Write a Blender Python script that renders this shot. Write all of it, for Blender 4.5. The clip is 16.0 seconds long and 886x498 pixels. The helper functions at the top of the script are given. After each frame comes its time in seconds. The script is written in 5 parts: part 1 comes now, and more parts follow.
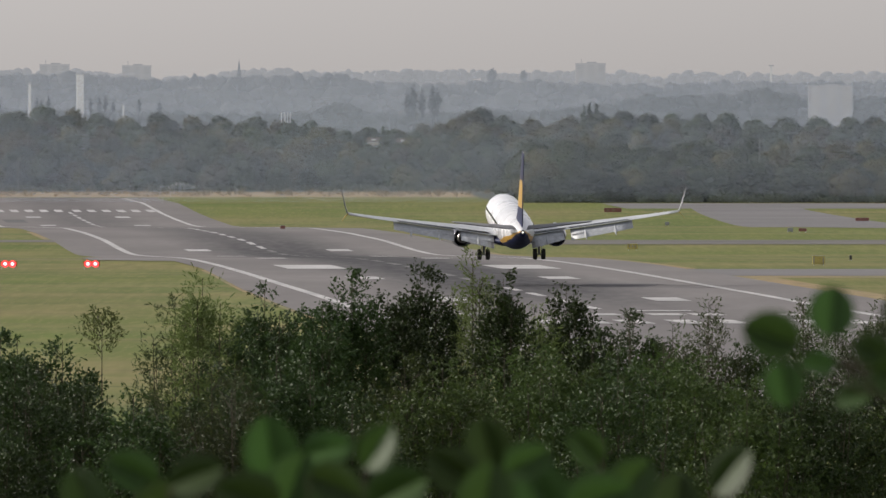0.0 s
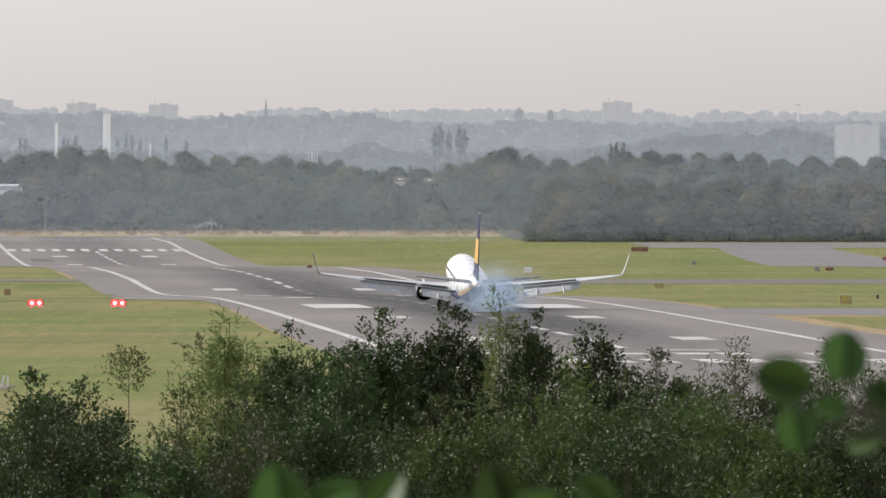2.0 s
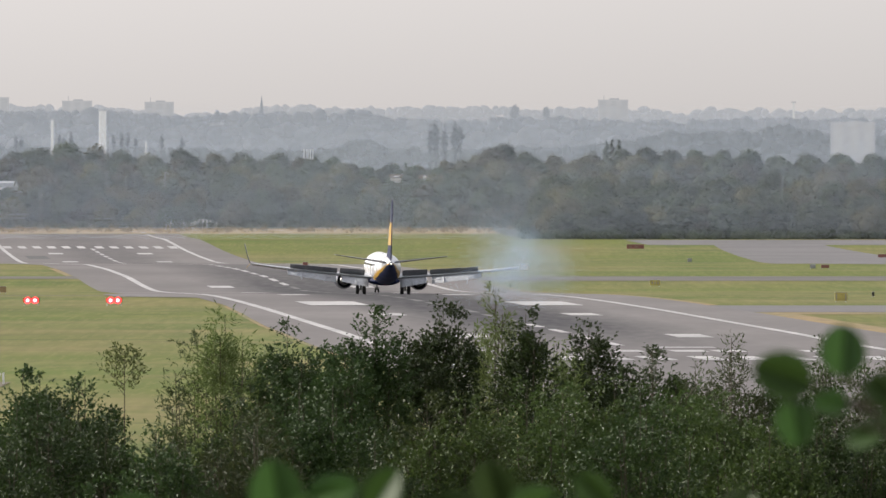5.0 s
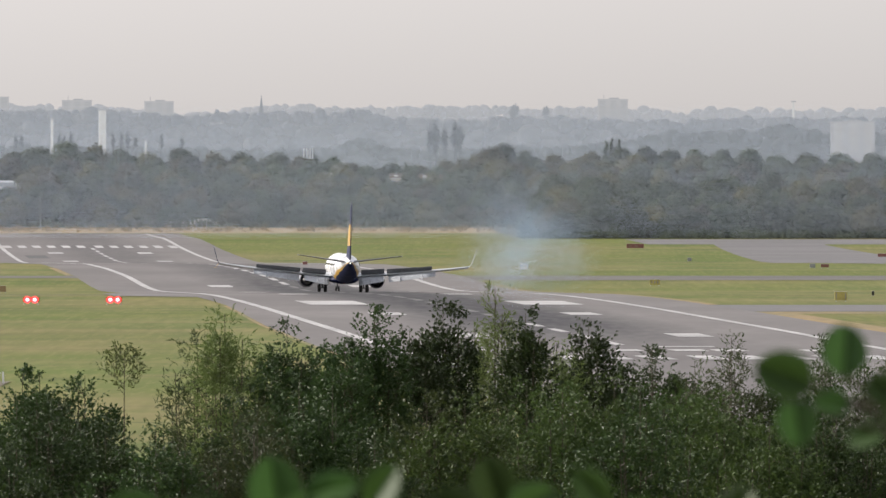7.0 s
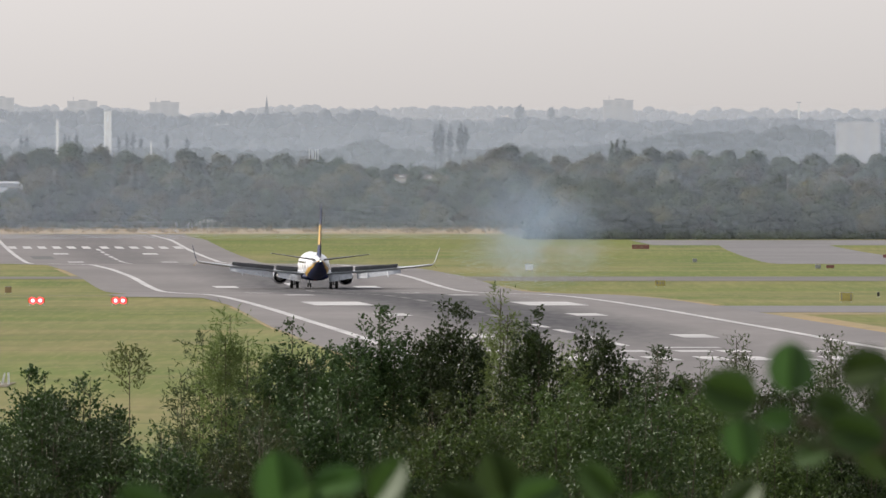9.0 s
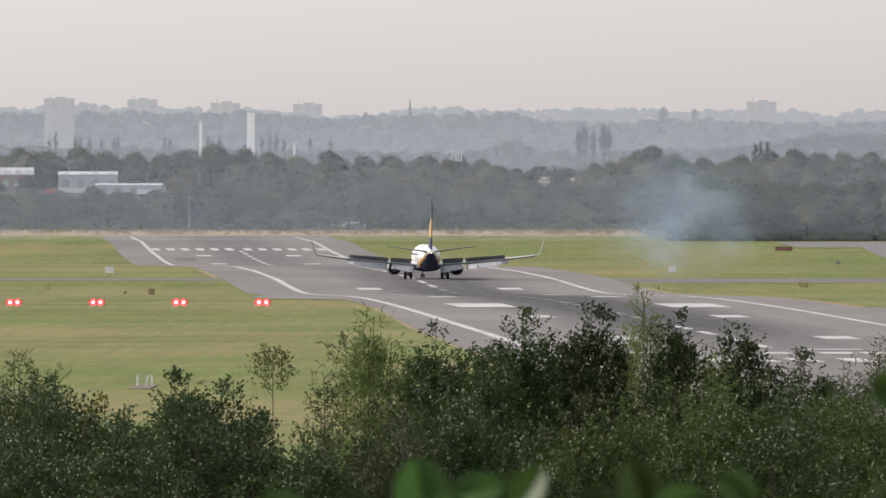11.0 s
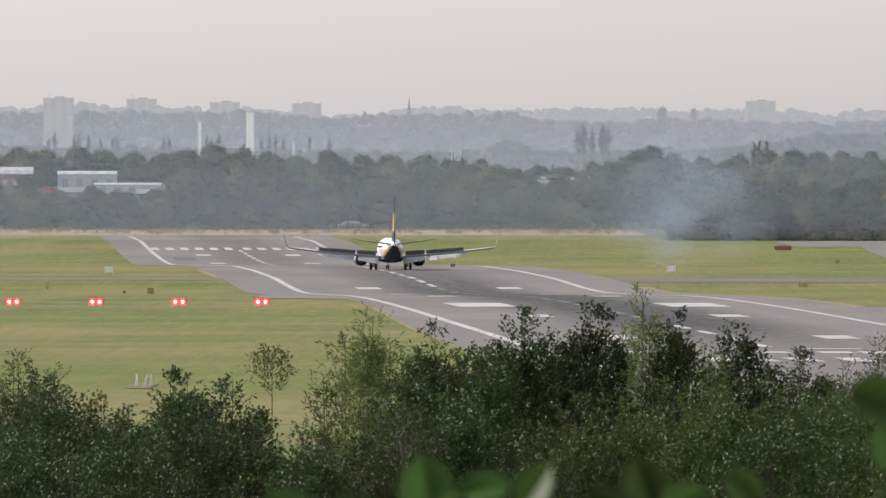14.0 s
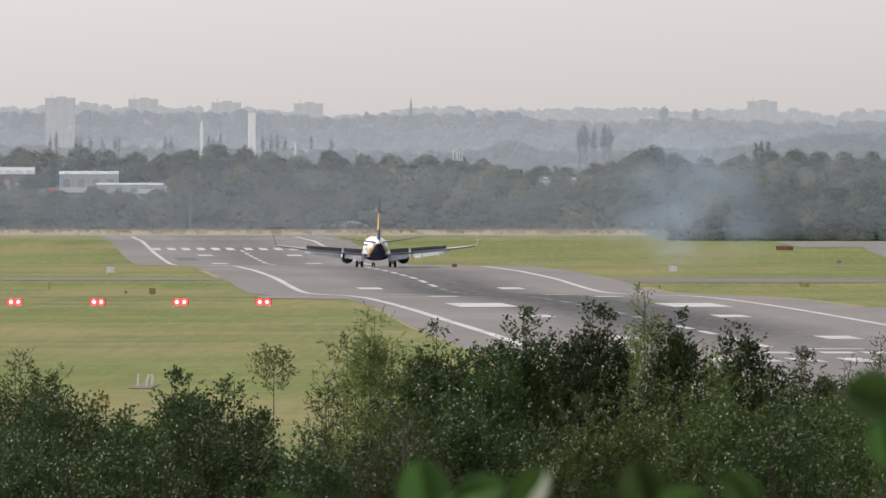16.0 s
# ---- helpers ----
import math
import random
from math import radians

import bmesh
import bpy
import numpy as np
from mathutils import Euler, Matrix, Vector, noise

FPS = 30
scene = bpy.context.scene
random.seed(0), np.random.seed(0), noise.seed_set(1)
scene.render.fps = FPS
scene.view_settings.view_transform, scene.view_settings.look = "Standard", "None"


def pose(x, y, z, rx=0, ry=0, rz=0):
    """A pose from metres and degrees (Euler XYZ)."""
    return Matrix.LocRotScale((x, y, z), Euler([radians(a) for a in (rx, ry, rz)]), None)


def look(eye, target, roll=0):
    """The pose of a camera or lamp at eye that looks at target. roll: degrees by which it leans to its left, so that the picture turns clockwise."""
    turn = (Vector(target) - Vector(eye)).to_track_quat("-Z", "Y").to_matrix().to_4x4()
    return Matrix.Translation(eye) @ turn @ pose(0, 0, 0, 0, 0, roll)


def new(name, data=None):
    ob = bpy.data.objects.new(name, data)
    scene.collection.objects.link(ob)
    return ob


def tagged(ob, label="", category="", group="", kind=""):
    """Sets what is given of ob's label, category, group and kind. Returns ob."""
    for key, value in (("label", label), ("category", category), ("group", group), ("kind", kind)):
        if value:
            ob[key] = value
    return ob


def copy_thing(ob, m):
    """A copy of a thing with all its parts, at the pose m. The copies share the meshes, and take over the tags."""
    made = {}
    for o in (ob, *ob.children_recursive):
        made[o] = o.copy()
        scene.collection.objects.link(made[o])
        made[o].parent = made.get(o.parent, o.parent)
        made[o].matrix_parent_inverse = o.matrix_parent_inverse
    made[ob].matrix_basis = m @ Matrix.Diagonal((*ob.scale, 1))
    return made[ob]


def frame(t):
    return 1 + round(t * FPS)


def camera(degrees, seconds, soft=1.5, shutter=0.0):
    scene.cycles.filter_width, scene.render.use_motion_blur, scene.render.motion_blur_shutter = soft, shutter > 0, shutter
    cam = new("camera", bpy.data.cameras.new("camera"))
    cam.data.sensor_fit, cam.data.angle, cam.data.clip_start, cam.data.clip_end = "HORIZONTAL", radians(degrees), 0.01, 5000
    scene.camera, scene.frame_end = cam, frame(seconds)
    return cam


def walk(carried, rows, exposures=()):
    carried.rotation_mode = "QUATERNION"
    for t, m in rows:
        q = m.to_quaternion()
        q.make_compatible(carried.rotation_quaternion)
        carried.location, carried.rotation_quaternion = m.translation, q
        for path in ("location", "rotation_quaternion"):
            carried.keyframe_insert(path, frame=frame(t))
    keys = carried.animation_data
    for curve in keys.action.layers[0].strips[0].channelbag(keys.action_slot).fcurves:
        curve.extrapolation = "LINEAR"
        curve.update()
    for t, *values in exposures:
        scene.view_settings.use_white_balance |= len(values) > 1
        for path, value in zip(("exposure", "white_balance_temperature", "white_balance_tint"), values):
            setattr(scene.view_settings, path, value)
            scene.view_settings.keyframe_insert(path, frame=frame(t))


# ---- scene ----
# Polar plan: the eye stands at the origin, bearings in milliradians to the right of the +y axis.
EYE_Z = 14.1


def cam_pose(dx, dy):
    """Turn of the tripod head: small steps to the left and up."""
    return pose(0, 0, EYE_Z, 90 - math.degrees((117 - dy) / 28750), 0, math.degrees(dx / 28750))


cam = camera(2 * math.degrees(math.atan(784 / 28750)), 16.0, soft=1.5)
cam.data.dof.use_dof = True
cam.data.dof.focus_distance = 1900
cam.data.dof.aperture_fstop = 58
PAN = [(0, -39.5, -63.5), (0.5, -38.5, -60), (1, -37, -55), (1.2, -36, -51), (1.4, -28, -41), (1.5, -18, -31), (1.6, -5, -20), (1.7, 4, -11), (1.8, 7, -3), (2, 8, 6), (2.5, 5, 4.5), (3, 2, 3),
       (3.5, 0, 1.5), (4, 0, 1.5), (5.2, 0.5, 1), (6.5, 1, 0.7), (7, 0, 0), (8, 0, 0), (8.8, 0, 0), (9, 9.5, 1.5), (9.1, 53, 3.5), (9.3, 148, 8), (9.5, 242, 12), (9.6, 255, 11), (9.7, 258, 10),
       (10.1, 263, 6), (12, 263, 4.3), (12.5, 261.5, 4), (13, 262, 4), (14, 261.5, 3.7), (15.5, 261.5, 3.7), (16, 264.5, 4)]
walk(cam, [(t, cam_pose(dx, dy)) for t, dx, dy in PAN],
     exposures=[(0, 0.56), (0.5, 0.77), (1, 0.91), (1.5, 0.99), (2, 1.02), (16, 1.02)])

# ---- world and sun ----
SUN_EL, SUN_AZ = radians(28), radians(-66)      # azimuth to the right of +y
world = bpy.data.worlds.new("sky")
scene.world = world
world.use_nodes = True
wn = world.node_tree
sky = wn.nodes.new("ShaderNodeTexSky")
sky.sky_type, sky.sun_disc = "NISHITA", False
sky.sun_elevation, sky.sun_rotation = SUN_EL, SUN_AZ
sky.air_density, sky.dust_density, sky.ozone_density = 1.0, 1.2, 1.5
bg = wn.nodes["Background"]
bg.inputs["Strength"].default_value = 0.15
pale = wn.nodes.new("ShaderNodeHueSaturation")      # hazy air: a whiter sky
pale.inputs["Saturation"].default_value, pale.inputs["Value"].default_value = 0.2, 0.64
tone = wn.nodes.new("ShaderNodeMix")
tone.data_type, tone.blend_type = "RGBA", "MULTIPLY"
tone.inputs[0].default_value = 1.0
tone.inputs[7].default_value = (1.0, 0.968, 1.0, 1)
wn.links.new(sky.outputs["Color"], pale.inputs["Color"])
wn.links.new(pale.outputs["Color"], tone.inputs[6])
wn.links.new(tone.outputs[2], bg.inputs["Color"])
sun_data = bpy.data.lights.new("sun", "SUN")
sun_data.energy, sun_data.angle, sun_data.color = 2.7, radians(1.5), (1.0, 0.92, 0.83)
sun = new("sun", sun_data)
sun_dir = Vector((math.sin(SUN_AZ) * math.cos(SUN_EL), math.cos(SUN_AZ) * math.cos(SUN_EL), math.sin(SUN_EL)))
sun.matrix_world = look((0, 0, 300), tuple(Vector((0, 0, 300)) - sun_dir))


# ---- materials ----
def links(mt):
    mt.use_nodes = True
    nt = mt.node_tree
    return nt, nt.nodes["Principled BSDF"], nt.nodes["Material Output"]


def node(nt, kind, **values):
    n = nt.nodes.new(kind)
    for k, v in values.items():
        n.inputs[k.replace("_", " ")].default_value = v
    return n


def ramp_mix(nt, fac, a, b):
    m = nt.nodes.new("ShaderNodeMix")
    m.data_type = "RGBA"
    m.clamp_factor = True
    if isinstance(fac, float):
        m.inputs[0].default_value = fac
    else:
        nt.links.new(fac, m.inputs[0])
    for sock, v in ((m.inputs[6], a), (m.inputs[7], b)):
        if isinstance(v, tuple):
            sock.default_value = (*v, 1)
        else:
            nt.links.new(v, sock)
    return m.outputs[2]


def stretch(nt, sock, lo, hi, a=0.0, b=1.0):
    r = nt.nodes.new("ShaderNodeMapRange")
    for i, v in enumerate((lo, hi, a, b)):
        r.inputs[i + 1].default_value = v
    nt.links.new(sock, r.inputs[0])
    return r.outputs[0]


def noise_of(nt, scale, detail=4.0, squash=(1, 1, 1), coord="Object"):
    tc = nt.nodes.new("ShaderNodeTexCoord")
    mp = nt.nodes.new("ShaderNodeMapping")
    mp.inputs["Scale"].default_value = squash
    nt.links.new(tc.outputs[coord], mp.inputs[0])
    n = node(nt, "ShaderNodeTexNoise", Scale=scale, Detail=detail)
    nt.links.new(mp.outputs[0], n.inputs["Vector"])
    return n.outputs["Fac"]


def surface(name, c1, c2, scale=1.0, fine=10.0, rough=0.7, metal=0.0, bump=0.0, coat=0.0, squash=(1, 1, 1)):
    """A worn surface: two colours in broad patches, a finer mottling and a little relief."""
    mt = bpy.data.materials.new(name)
    nt, p, _ = links(mt)
    broad = stretch(nt, noise_of(nt, scale, 4.0, squash), 0.35, 0.65)
    small = noise_of(nt, fine, 3.0, squash)
    col = ramp_mix(nt, broad, c1, c2)
    dark = ramp_mix(nt, stretch(nt, small, 0.3, 0.7), (0.8, 0.8, 0.8), (1.12, 1.12, 1.12))
    mul = nt.nodes.new("ShaderNodeMix")
    mul.data_type, mul.blend_type = "RGBA", "MULTIPLY"
    mul.inputs[0].default_value = 1.0
    nt.links.new(col, mul.inputs[6])
    nt.links.new(dark, mul.inputs[7])
    nt.links.new(mul.outputs[2], p.inputs["Base Color"])
    nt.links.new(stretch(nt, small, 0.2, 0.8, max(rough - 0.08, 0.02), min(rough + 0.08, 1)), p.inputs["Roughness"])
    p.inputs["Metallic"].default_value = metal
    p.inputs["Coat Weight"].default_value = coat
    if bump:
        b = node(nt, "ShaderNodeBump", Strength=bump, Distance=0.05)
        nt.links.new(small, b.inputs["Height"])
        nt.links.new(b.outputs[0], p.inputs["Normal"])
    return mt


def leafy(name, dark, light, through_light=0.35, rough=0.45, scale=0.4):
    """Foliage: each leaf its own tone, some light through the blade."""
    mt = bpy.data.materials.new(name)
    nt, p, out = links(mt)
    geo = nt.nodes.new("ShaderNodeNewGeometry")
    info = nt.nodes.new("ShaderNodeObjectInfo")
    tone = ramp_mix(nt, geo.outputs["Random Per Island"], dark, light)
    patch = stretch(nt, noise_of(nt, scale, 3.0), 0.35, 0.65)
    tone2 = ramp_mix(nt, patch, tone, tuple(0.5 * (a + b) for a, b in zip(dark, light)))
    hue = nt.nodes.new("ShaderNodeHueSaturation")
    nt.links.new(stretch(nt, info.outputs["Random"], 0, 1, 0.66, 1.34), hue.inputs["Value"])
    nt.links.new(stretch(nt, info.outputs["Random"], 0, 1, 0.478, 0.512), hue.inputs["Hue"])
    nt.links.new(tone2, hue.inputs["Color"])
    nt.links.new(hue.outputs[0], p.inputs["Base Color"])
    p.inputs["Roughness"].default_value = rough
    p.inputs["Specular IOR Level"].default_value = 0.32
    tr = nt.nodes.new("ShaderNodeBsdfTranslucent")
    nt.links.new(hue.outputs[0], tr.inputs["Color"])
    mix = nt.nodes.new("ShaderNodeMixShader")
    mix.inputs[0].default_value = through_light
    nt.links.new(p.outputs[0], mix.inputs[1])
    nt.links.new(tr.outputs[0], mix.inputs[2])
    nt.links.new(mix.outputs[0], out.inputs["Surface"])
    return mt


def glow(name, colour, strength):
    mt = bpy.data.materials.new(name)
    nt, p, _ = links(mt)
    p.inputs["Base Color"].default_value = (*colour, 1)
    p.inputs["Emission Color"].default_value = (*colour, 1)
    p.inputs["Emission Strength"].default_value = strength
    return mt


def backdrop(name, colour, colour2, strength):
    """Distant country, part of the glowing background; its haze is painted as emission."""
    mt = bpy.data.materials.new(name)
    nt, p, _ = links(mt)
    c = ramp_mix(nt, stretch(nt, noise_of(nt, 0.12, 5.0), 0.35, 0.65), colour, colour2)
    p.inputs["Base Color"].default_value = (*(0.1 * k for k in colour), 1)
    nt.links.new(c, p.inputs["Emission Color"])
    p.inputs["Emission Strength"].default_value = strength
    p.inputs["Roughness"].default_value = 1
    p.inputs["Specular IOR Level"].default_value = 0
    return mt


def grass_material():
    mt = bpy.data.materials.new("airfield_grass")
    nt, p, _ = links(mt)
    # mowing swathes cross the field, long patches run with the runway
    broad = stretch(nt, noise_of(nt, 0.022, 4.0, (1, 0.16, 1)), 0.44, 0.64)
    mid = stretch(nt, noise_of(nt, 0.075, 5.0, (1, 0.07, 1)), 0.36, 0.64)
    fine = stretch(nt, noise_of(nt, 0.7, 4.0, (1, 0.03, 1)), 0.3, 0.7)
    band = stretch(nt, noise_of(nt, 0.02, 3.0, (0.12, 1.0, 1)), 0.46, 0.60)
    lush = stretch(nt, noise_of(nt, 0.012, 4.0, (0.8, 0.45, 1)), 0.47, 0.60)
    track = stretch(nt, noise_of(nt, 0.05, 2.0, (0.05, 1.0, 1)), 0.63, 0.69)
    rut = stretch(nt, noise_of(nt, 0.16, 3.0, (0.35, 0.22, 1)), 0.60, 0.74)
    green = ramp_mix(nt, mid, (0.098, 0.131, 0.037), (0.172, 0.184, 0.064))
    dry = ramp_mix(nt, fine, (0.215, 0.182, 0.072), (0.285, 0.232, 0.103))
    col = ramp_mix(nt, stretch(nt, broad, 0, 1, 0.0, 0.7), green, dry)
    col = ramp_mix(nt, stretch(nt, band, 0, 1, 0.0, 0.8), col, (0.225, 0.191, 0.086))
    col = ramp_mix(nt, stretch(nt, lush, 0, 1, 0.0, 0.55), col, (0.110, 0.158, 0.028))
    col = ramp_mix(nt, stretch(nt, fine, 0, 1, 0, 0.45), col, (0.075, 0.10, 0.026))
    tuft = stretch(nt, noise_of(nt, 1.6, 3.0, (1, 0.03, 1)), 0.52, 0.72, 0.0, 0.3)
    col = ramp_mix(nt, tuft, col, (0.26, 0.235, 0.10))
    col = ramp_mix(nt, stretch(nt, track, 0, 1, 0.0, 0.6), col, (0.075, 0.08, 0.035))
    col = ramp_mix(nt, stretch(nt, rut, 0, 1, 0.0, 0.45), col, (0.085, 0.085, 0.04))
    nt.links.new(col, p.inputs["Base Color"])
    p.inputs["Roughness"].default_value = 0.95
    p.inputs["Specular IOR Level"].default_value = 0.1
    return mt


def runway_material():
    """Grooved asphalt; black tyre rubber along the wheel tracks, by the strip's own lengthwise map."""
    mt = bpy.data.materials.new("runway_asphalt")
    nt, p, _ = links(mt)
    uv = nt.nodes.new("ShaderNodeUVMap")
    sep = nt.nodes.new("ShaderNodeSeparateXYZ")
    nt.links.new(uv.outputs[0], sep.inputs[0])
    broad = stretch(nt, noise_of(nt, 0.03, 5.0, (1, 0.3, 1)), 0.35, 0.65)
    fine = noise_of(nt, 0.7, 4.0, (1, 0.08, 1))
    base = ramp_mix(nt, broad, (0.155, 0.145, 0.142), (0.20, 0.188, 0.182))
    base = ramp_mix(nt, stretch(nt, fine, 0.3, 0.7, 0, 0.35), base, (0.14, 0.13, 0.125))
    mid = nt.nodes.new("ShaderNodeMath")
    mid.operation = "SUBTRACT"
    mid.inputs[1].default_value = 1.5
    nt.links.new(sep.outputs[0], mid.inputs[0])
    ab = nt.nodes.new("ShaderNodeMath")
    ab.operation = "ABSOLUTE"
    nt.links.new(mid.outputs[0], ab.inputs[0])
    across = stretch(nt, ab.outputs[0], 5.0, 14.0, 1.0, 0.0)
    near = stretch(nt, sep.outputs[1], 1420, 1640, 0.15, 1.0)
    far = stretch(nt, sep.outputs[1], 2300, 2850, 1.0, 0.4)
    m1 = nt.nodes.new("ShaderNodeMath")
    m1.operation = "MULTIPLY"
    nt.links.new(near, m1.inputs[0])
    nt.links.new(far, m1.inputs[1])
    m2 = nt.nodes.new("ShaderNodeMath")
    m2.operation = "MULTIPLY"
    nt.links.new(m1.outputs[0], m2.inputs[0])
    nt.links.new(across, m2.inputs[1])
    m3 = nt.nodes.new("ShaderNodeMath")
    m3.operation = "MULTIPLY"
    nt.links.new(m2.outputs[0], m3.inputs[0])
    nt.links.new(stretch(nt, fine, 0.3, 0.65, 0.72, 1.0), m3.inputs[1])
    col = ramp_mix(nt, m3.outputs[0], base, (0.036, 0.036, 0.040))
    nt.links.new(col, p.inputs["Base Color"])
    p.inputs["Roughness"].default_value = 0.85
    p.inputs["Specular IOR Level"].default_value = 0.2
    return mt


GRASS = grass_material()
RUNWAY = runway_material()
DARK_ASPHALT = surface("narrow_taxiway_asphalt", (0.085, 0.08, 0.07), (0.12, 0.112, 0.095), 0.03, 0.5, 0.9)
DRY_VERGE = surface("parched_verge", (0.26, 0.18, 0.075), (0.17, 0.155, 0.06), 0.09, 0.8, 0.95, squash=(1, 0.1, 1))
ASPHALT = surface("taxiway_asphalt", (0.122, 0.118, 0.120), (0.15, 0.144, 0.144), 0.03, 0.5, 0.9)
PAINT_LINE = surface("worn_white_marking", (0.50, 0.49, 0.48), (0.35, 0.345, 0.34), 0.05, 0.8, 0.7)
STAINED_LINE = surface("rubber_stained_marking", (0.16, 0.155, 0.15), (0.10, 0.098, 0.095), 0.08, 0.8, 0.8)
REPAIR = surface("dark_asphalt_patch", (0.07, 0.07, 0.07), (0.09, 0.09, 0.09), 0.1, 1, 0.9)
DRY_GRASS = surface("dry_tall_grass", (0.33, 0.25, 0.15), (0.25, 0.20, 0.115), 0.08, 1.2, 0.95)
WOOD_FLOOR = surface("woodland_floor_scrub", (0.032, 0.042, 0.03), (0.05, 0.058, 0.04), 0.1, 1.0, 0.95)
SOIL = surface("bare_soil", (0.10, 0.085, 0.055), (0.15, 0.13, 0.07), 0.15, 4, 0.95, bump=0.5)
WHITE_SKIN = surface("white_aircraft_paint", (0.69, 0.69, 0.69), (0.65, 0.655, 0.66), 0.1, 0.2, 0.28, coat=0.3)
GREY_SKIN = surface("grey_wing_paint", (0.50, 0.52, 0.54), (0.43, 0.45, 0.47), 0.4, 3, 0.38)
NAVY = surface("navy_aircraft_paint", (0.012, 0.018, 0.06), (0.018, 0.025, 0.07), 0.5, 3, 0.5)
NAVY.node_tree.nodes["Principled BSDF"].inputs["Specular IOR Level"].default_value = 0.12
YELLOW = surface("golden_yellow_paint", (0.52, 0.30, 0.03), (0.45, 0.26, 0.03), 0.5, 3, 0.35)
METAL = surface("bare_metal", (0.55, 0.53, 0.50), (0.42, 0.40, 0.38), 0.8, 5, 0.3, metal=1.0)
SLEEVE = surface("glossy_dark_sleeve", (0.03, 0.032, 0.045), (0.05, 0.048, 0.05), 0.8, 4, 0.15, coat=0.5)
DARK_METAL = surface("sooty_exhaust_metal", (0.05, 0.048, 0.045), (0.09, 0.085, 0.08), 1.0, 6, 0.5, metal=0.6)
RUBBER = surface("tyre_rubber", (0.02, 0.02, 0.02), (0.035, 0.033, 0.03), 2, 15, 0.85)
STRUT = surface("painted_gear_leg", (0.35, 0.35, 0.35), (0.25, 0.25, 0.25), 2, 8, 0.5)
# Dark composite, lifted a little for haze; doubles as painted tailplane shade.
COMPOSITE_SHADE_GREY = surface("composite_and_shade_grey", (0.17, 0.175, 0.185), (0.21, 0.215, 0.225), 1, 5, 0.6)
WINDOW_GLASS = surface("dark_cabin_glass", (0.02, 0.025, 0.03), (0.03, 0.035, 0.04), 1, 5, 0.1)
TAIL_LIGHT = glow("white_tail_light", (1.0, 0.95, 0.85), 1.1)
BEACON = surface("dark_red_lens", (0.20, 0.02, 0.015), (0.16, 0.015, 0.012), 2, 10, 0.2)
PAPI_CORE = glow("pinkish_red_lamp", (1.0, 0.5, 0.5), 1.6)
PAPI_HALO = glow("red_lamp_halo", (1.0, 0.045, 0.055), 1.5)
ORANGE = surface("orange_enamel", (0.55, 0.18, 0.03), (0.45, 0.15, 0.03), 1, 6, 0.5)
# Yellow and red sign colours are lightened to paint in haze.
SIGN_YELLOW = surface("hazed_yellow_sign", (0.52, 0.44, 0.13), (0.42, 0.35, 0.11), 1.5, 6, 0.6)
SIGN_ORANGE = surface("pale_orange_sign", (0.36, 0.25, 0.13), (0.30, 0.22, 0.12), 1, 5, 0.7)
SIGN_RED = surface("hazed_red_sign", (0.28, 0.11, 0.09), (0.23, 0.095, 0.08), 1, 5, 0.6)
WHITE_PAINT = surface("white_painted_board", (0.88, 0.88, 0.88), (0.82, 0.82, 0.81), 1, 5, 0.6)
GALV = surface("galvanised_steel", (0.45, 0.46, 0.46), (0.36, 0.37, 0.37), 1, 6, 0.45, metal=0.5)
BARK = surface("grey_brown_bark", (0.11, 0.085, 0.06), (0.16, 0.13, 0.10), 2, 12, 0.9, bump=0.6)
TWIG = surface("brown_twig", (0.045, 0.040, 0.022), (0.068, 0.055, 0.03), 8, 60, 0.75)
ROOF_SHEET = surface("pale_roof_sheet", (0.62, 0.63, 0.64), (0.52, 0.53, 0.54), 0.2, 2, 0.5)
WALL_CREAM = surface("cream_render", (0.60, 0.56, 0.50), (0.50, 0.46, 0.41), 0.2, 2, 0.85)
WALL_BRICK = surface("brown_brick", (0.26, 0.16, 0.12), (0.32, 0.21, 0.16), 0.4, 4, 0.9)
TRAILER_RED = surface("red_trailer_paint", (0.45, 0.07, 0.06), (0.38, 0.06, 0.05), 0.5, 3, 0.5)
# Far foliage colours are lightened to stand in for part of the haze.
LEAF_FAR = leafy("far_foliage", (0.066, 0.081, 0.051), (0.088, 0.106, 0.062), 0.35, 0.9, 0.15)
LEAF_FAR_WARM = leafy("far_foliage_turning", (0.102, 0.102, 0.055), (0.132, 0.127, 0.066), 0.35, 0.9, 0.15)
LEAF_SALLOW = leafy("sallow_leaves", (0.016, 0.032, 0.010), (0.052, 0.088, 0.022), 0.2, 0.58, 0.8)
LEAF_PALE = leafy("pale_willow_leaves", (0.075, 0.115, 0.032), (0.165, 0.215, 0.07), 0.35, 0.58, 0.8)
LEAF_WILLOW = leafy("willow_leaves", (0.03, 0.048, 0.016), (0.085, 0.112, 0.038), 0.22, 0.58, 0.8)
LEAF_MID = leafy("mid_green_leaves", (0.026, 0.048, 0.013), (0.082, 0.122, 0.03), 0.25, 0.58, 0.8)
LEAF_YELLOW = leafy("yellowing_leaves", (0.09, 0.11, 0.022), (0.18, 0.18, 0.04), 0.3, 0.42, 0.8)
LEAF_NEAR = leafy("near_round_leaves", (0.024, 0.055, 0.012), (0.052, 0.100, 0.022), 0.36, 0.55, 6)
# Haze is painted into these: paler and bluer with distance, faintly glowing.
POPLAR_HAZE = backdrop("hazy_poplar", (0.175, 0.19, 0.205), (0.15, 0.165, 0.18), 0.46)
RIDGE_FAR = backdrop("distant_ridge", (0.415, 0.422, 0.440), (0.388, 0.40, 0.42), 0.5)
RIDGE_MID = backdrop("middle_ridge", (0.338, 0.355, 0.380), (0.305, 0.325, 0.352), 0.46)
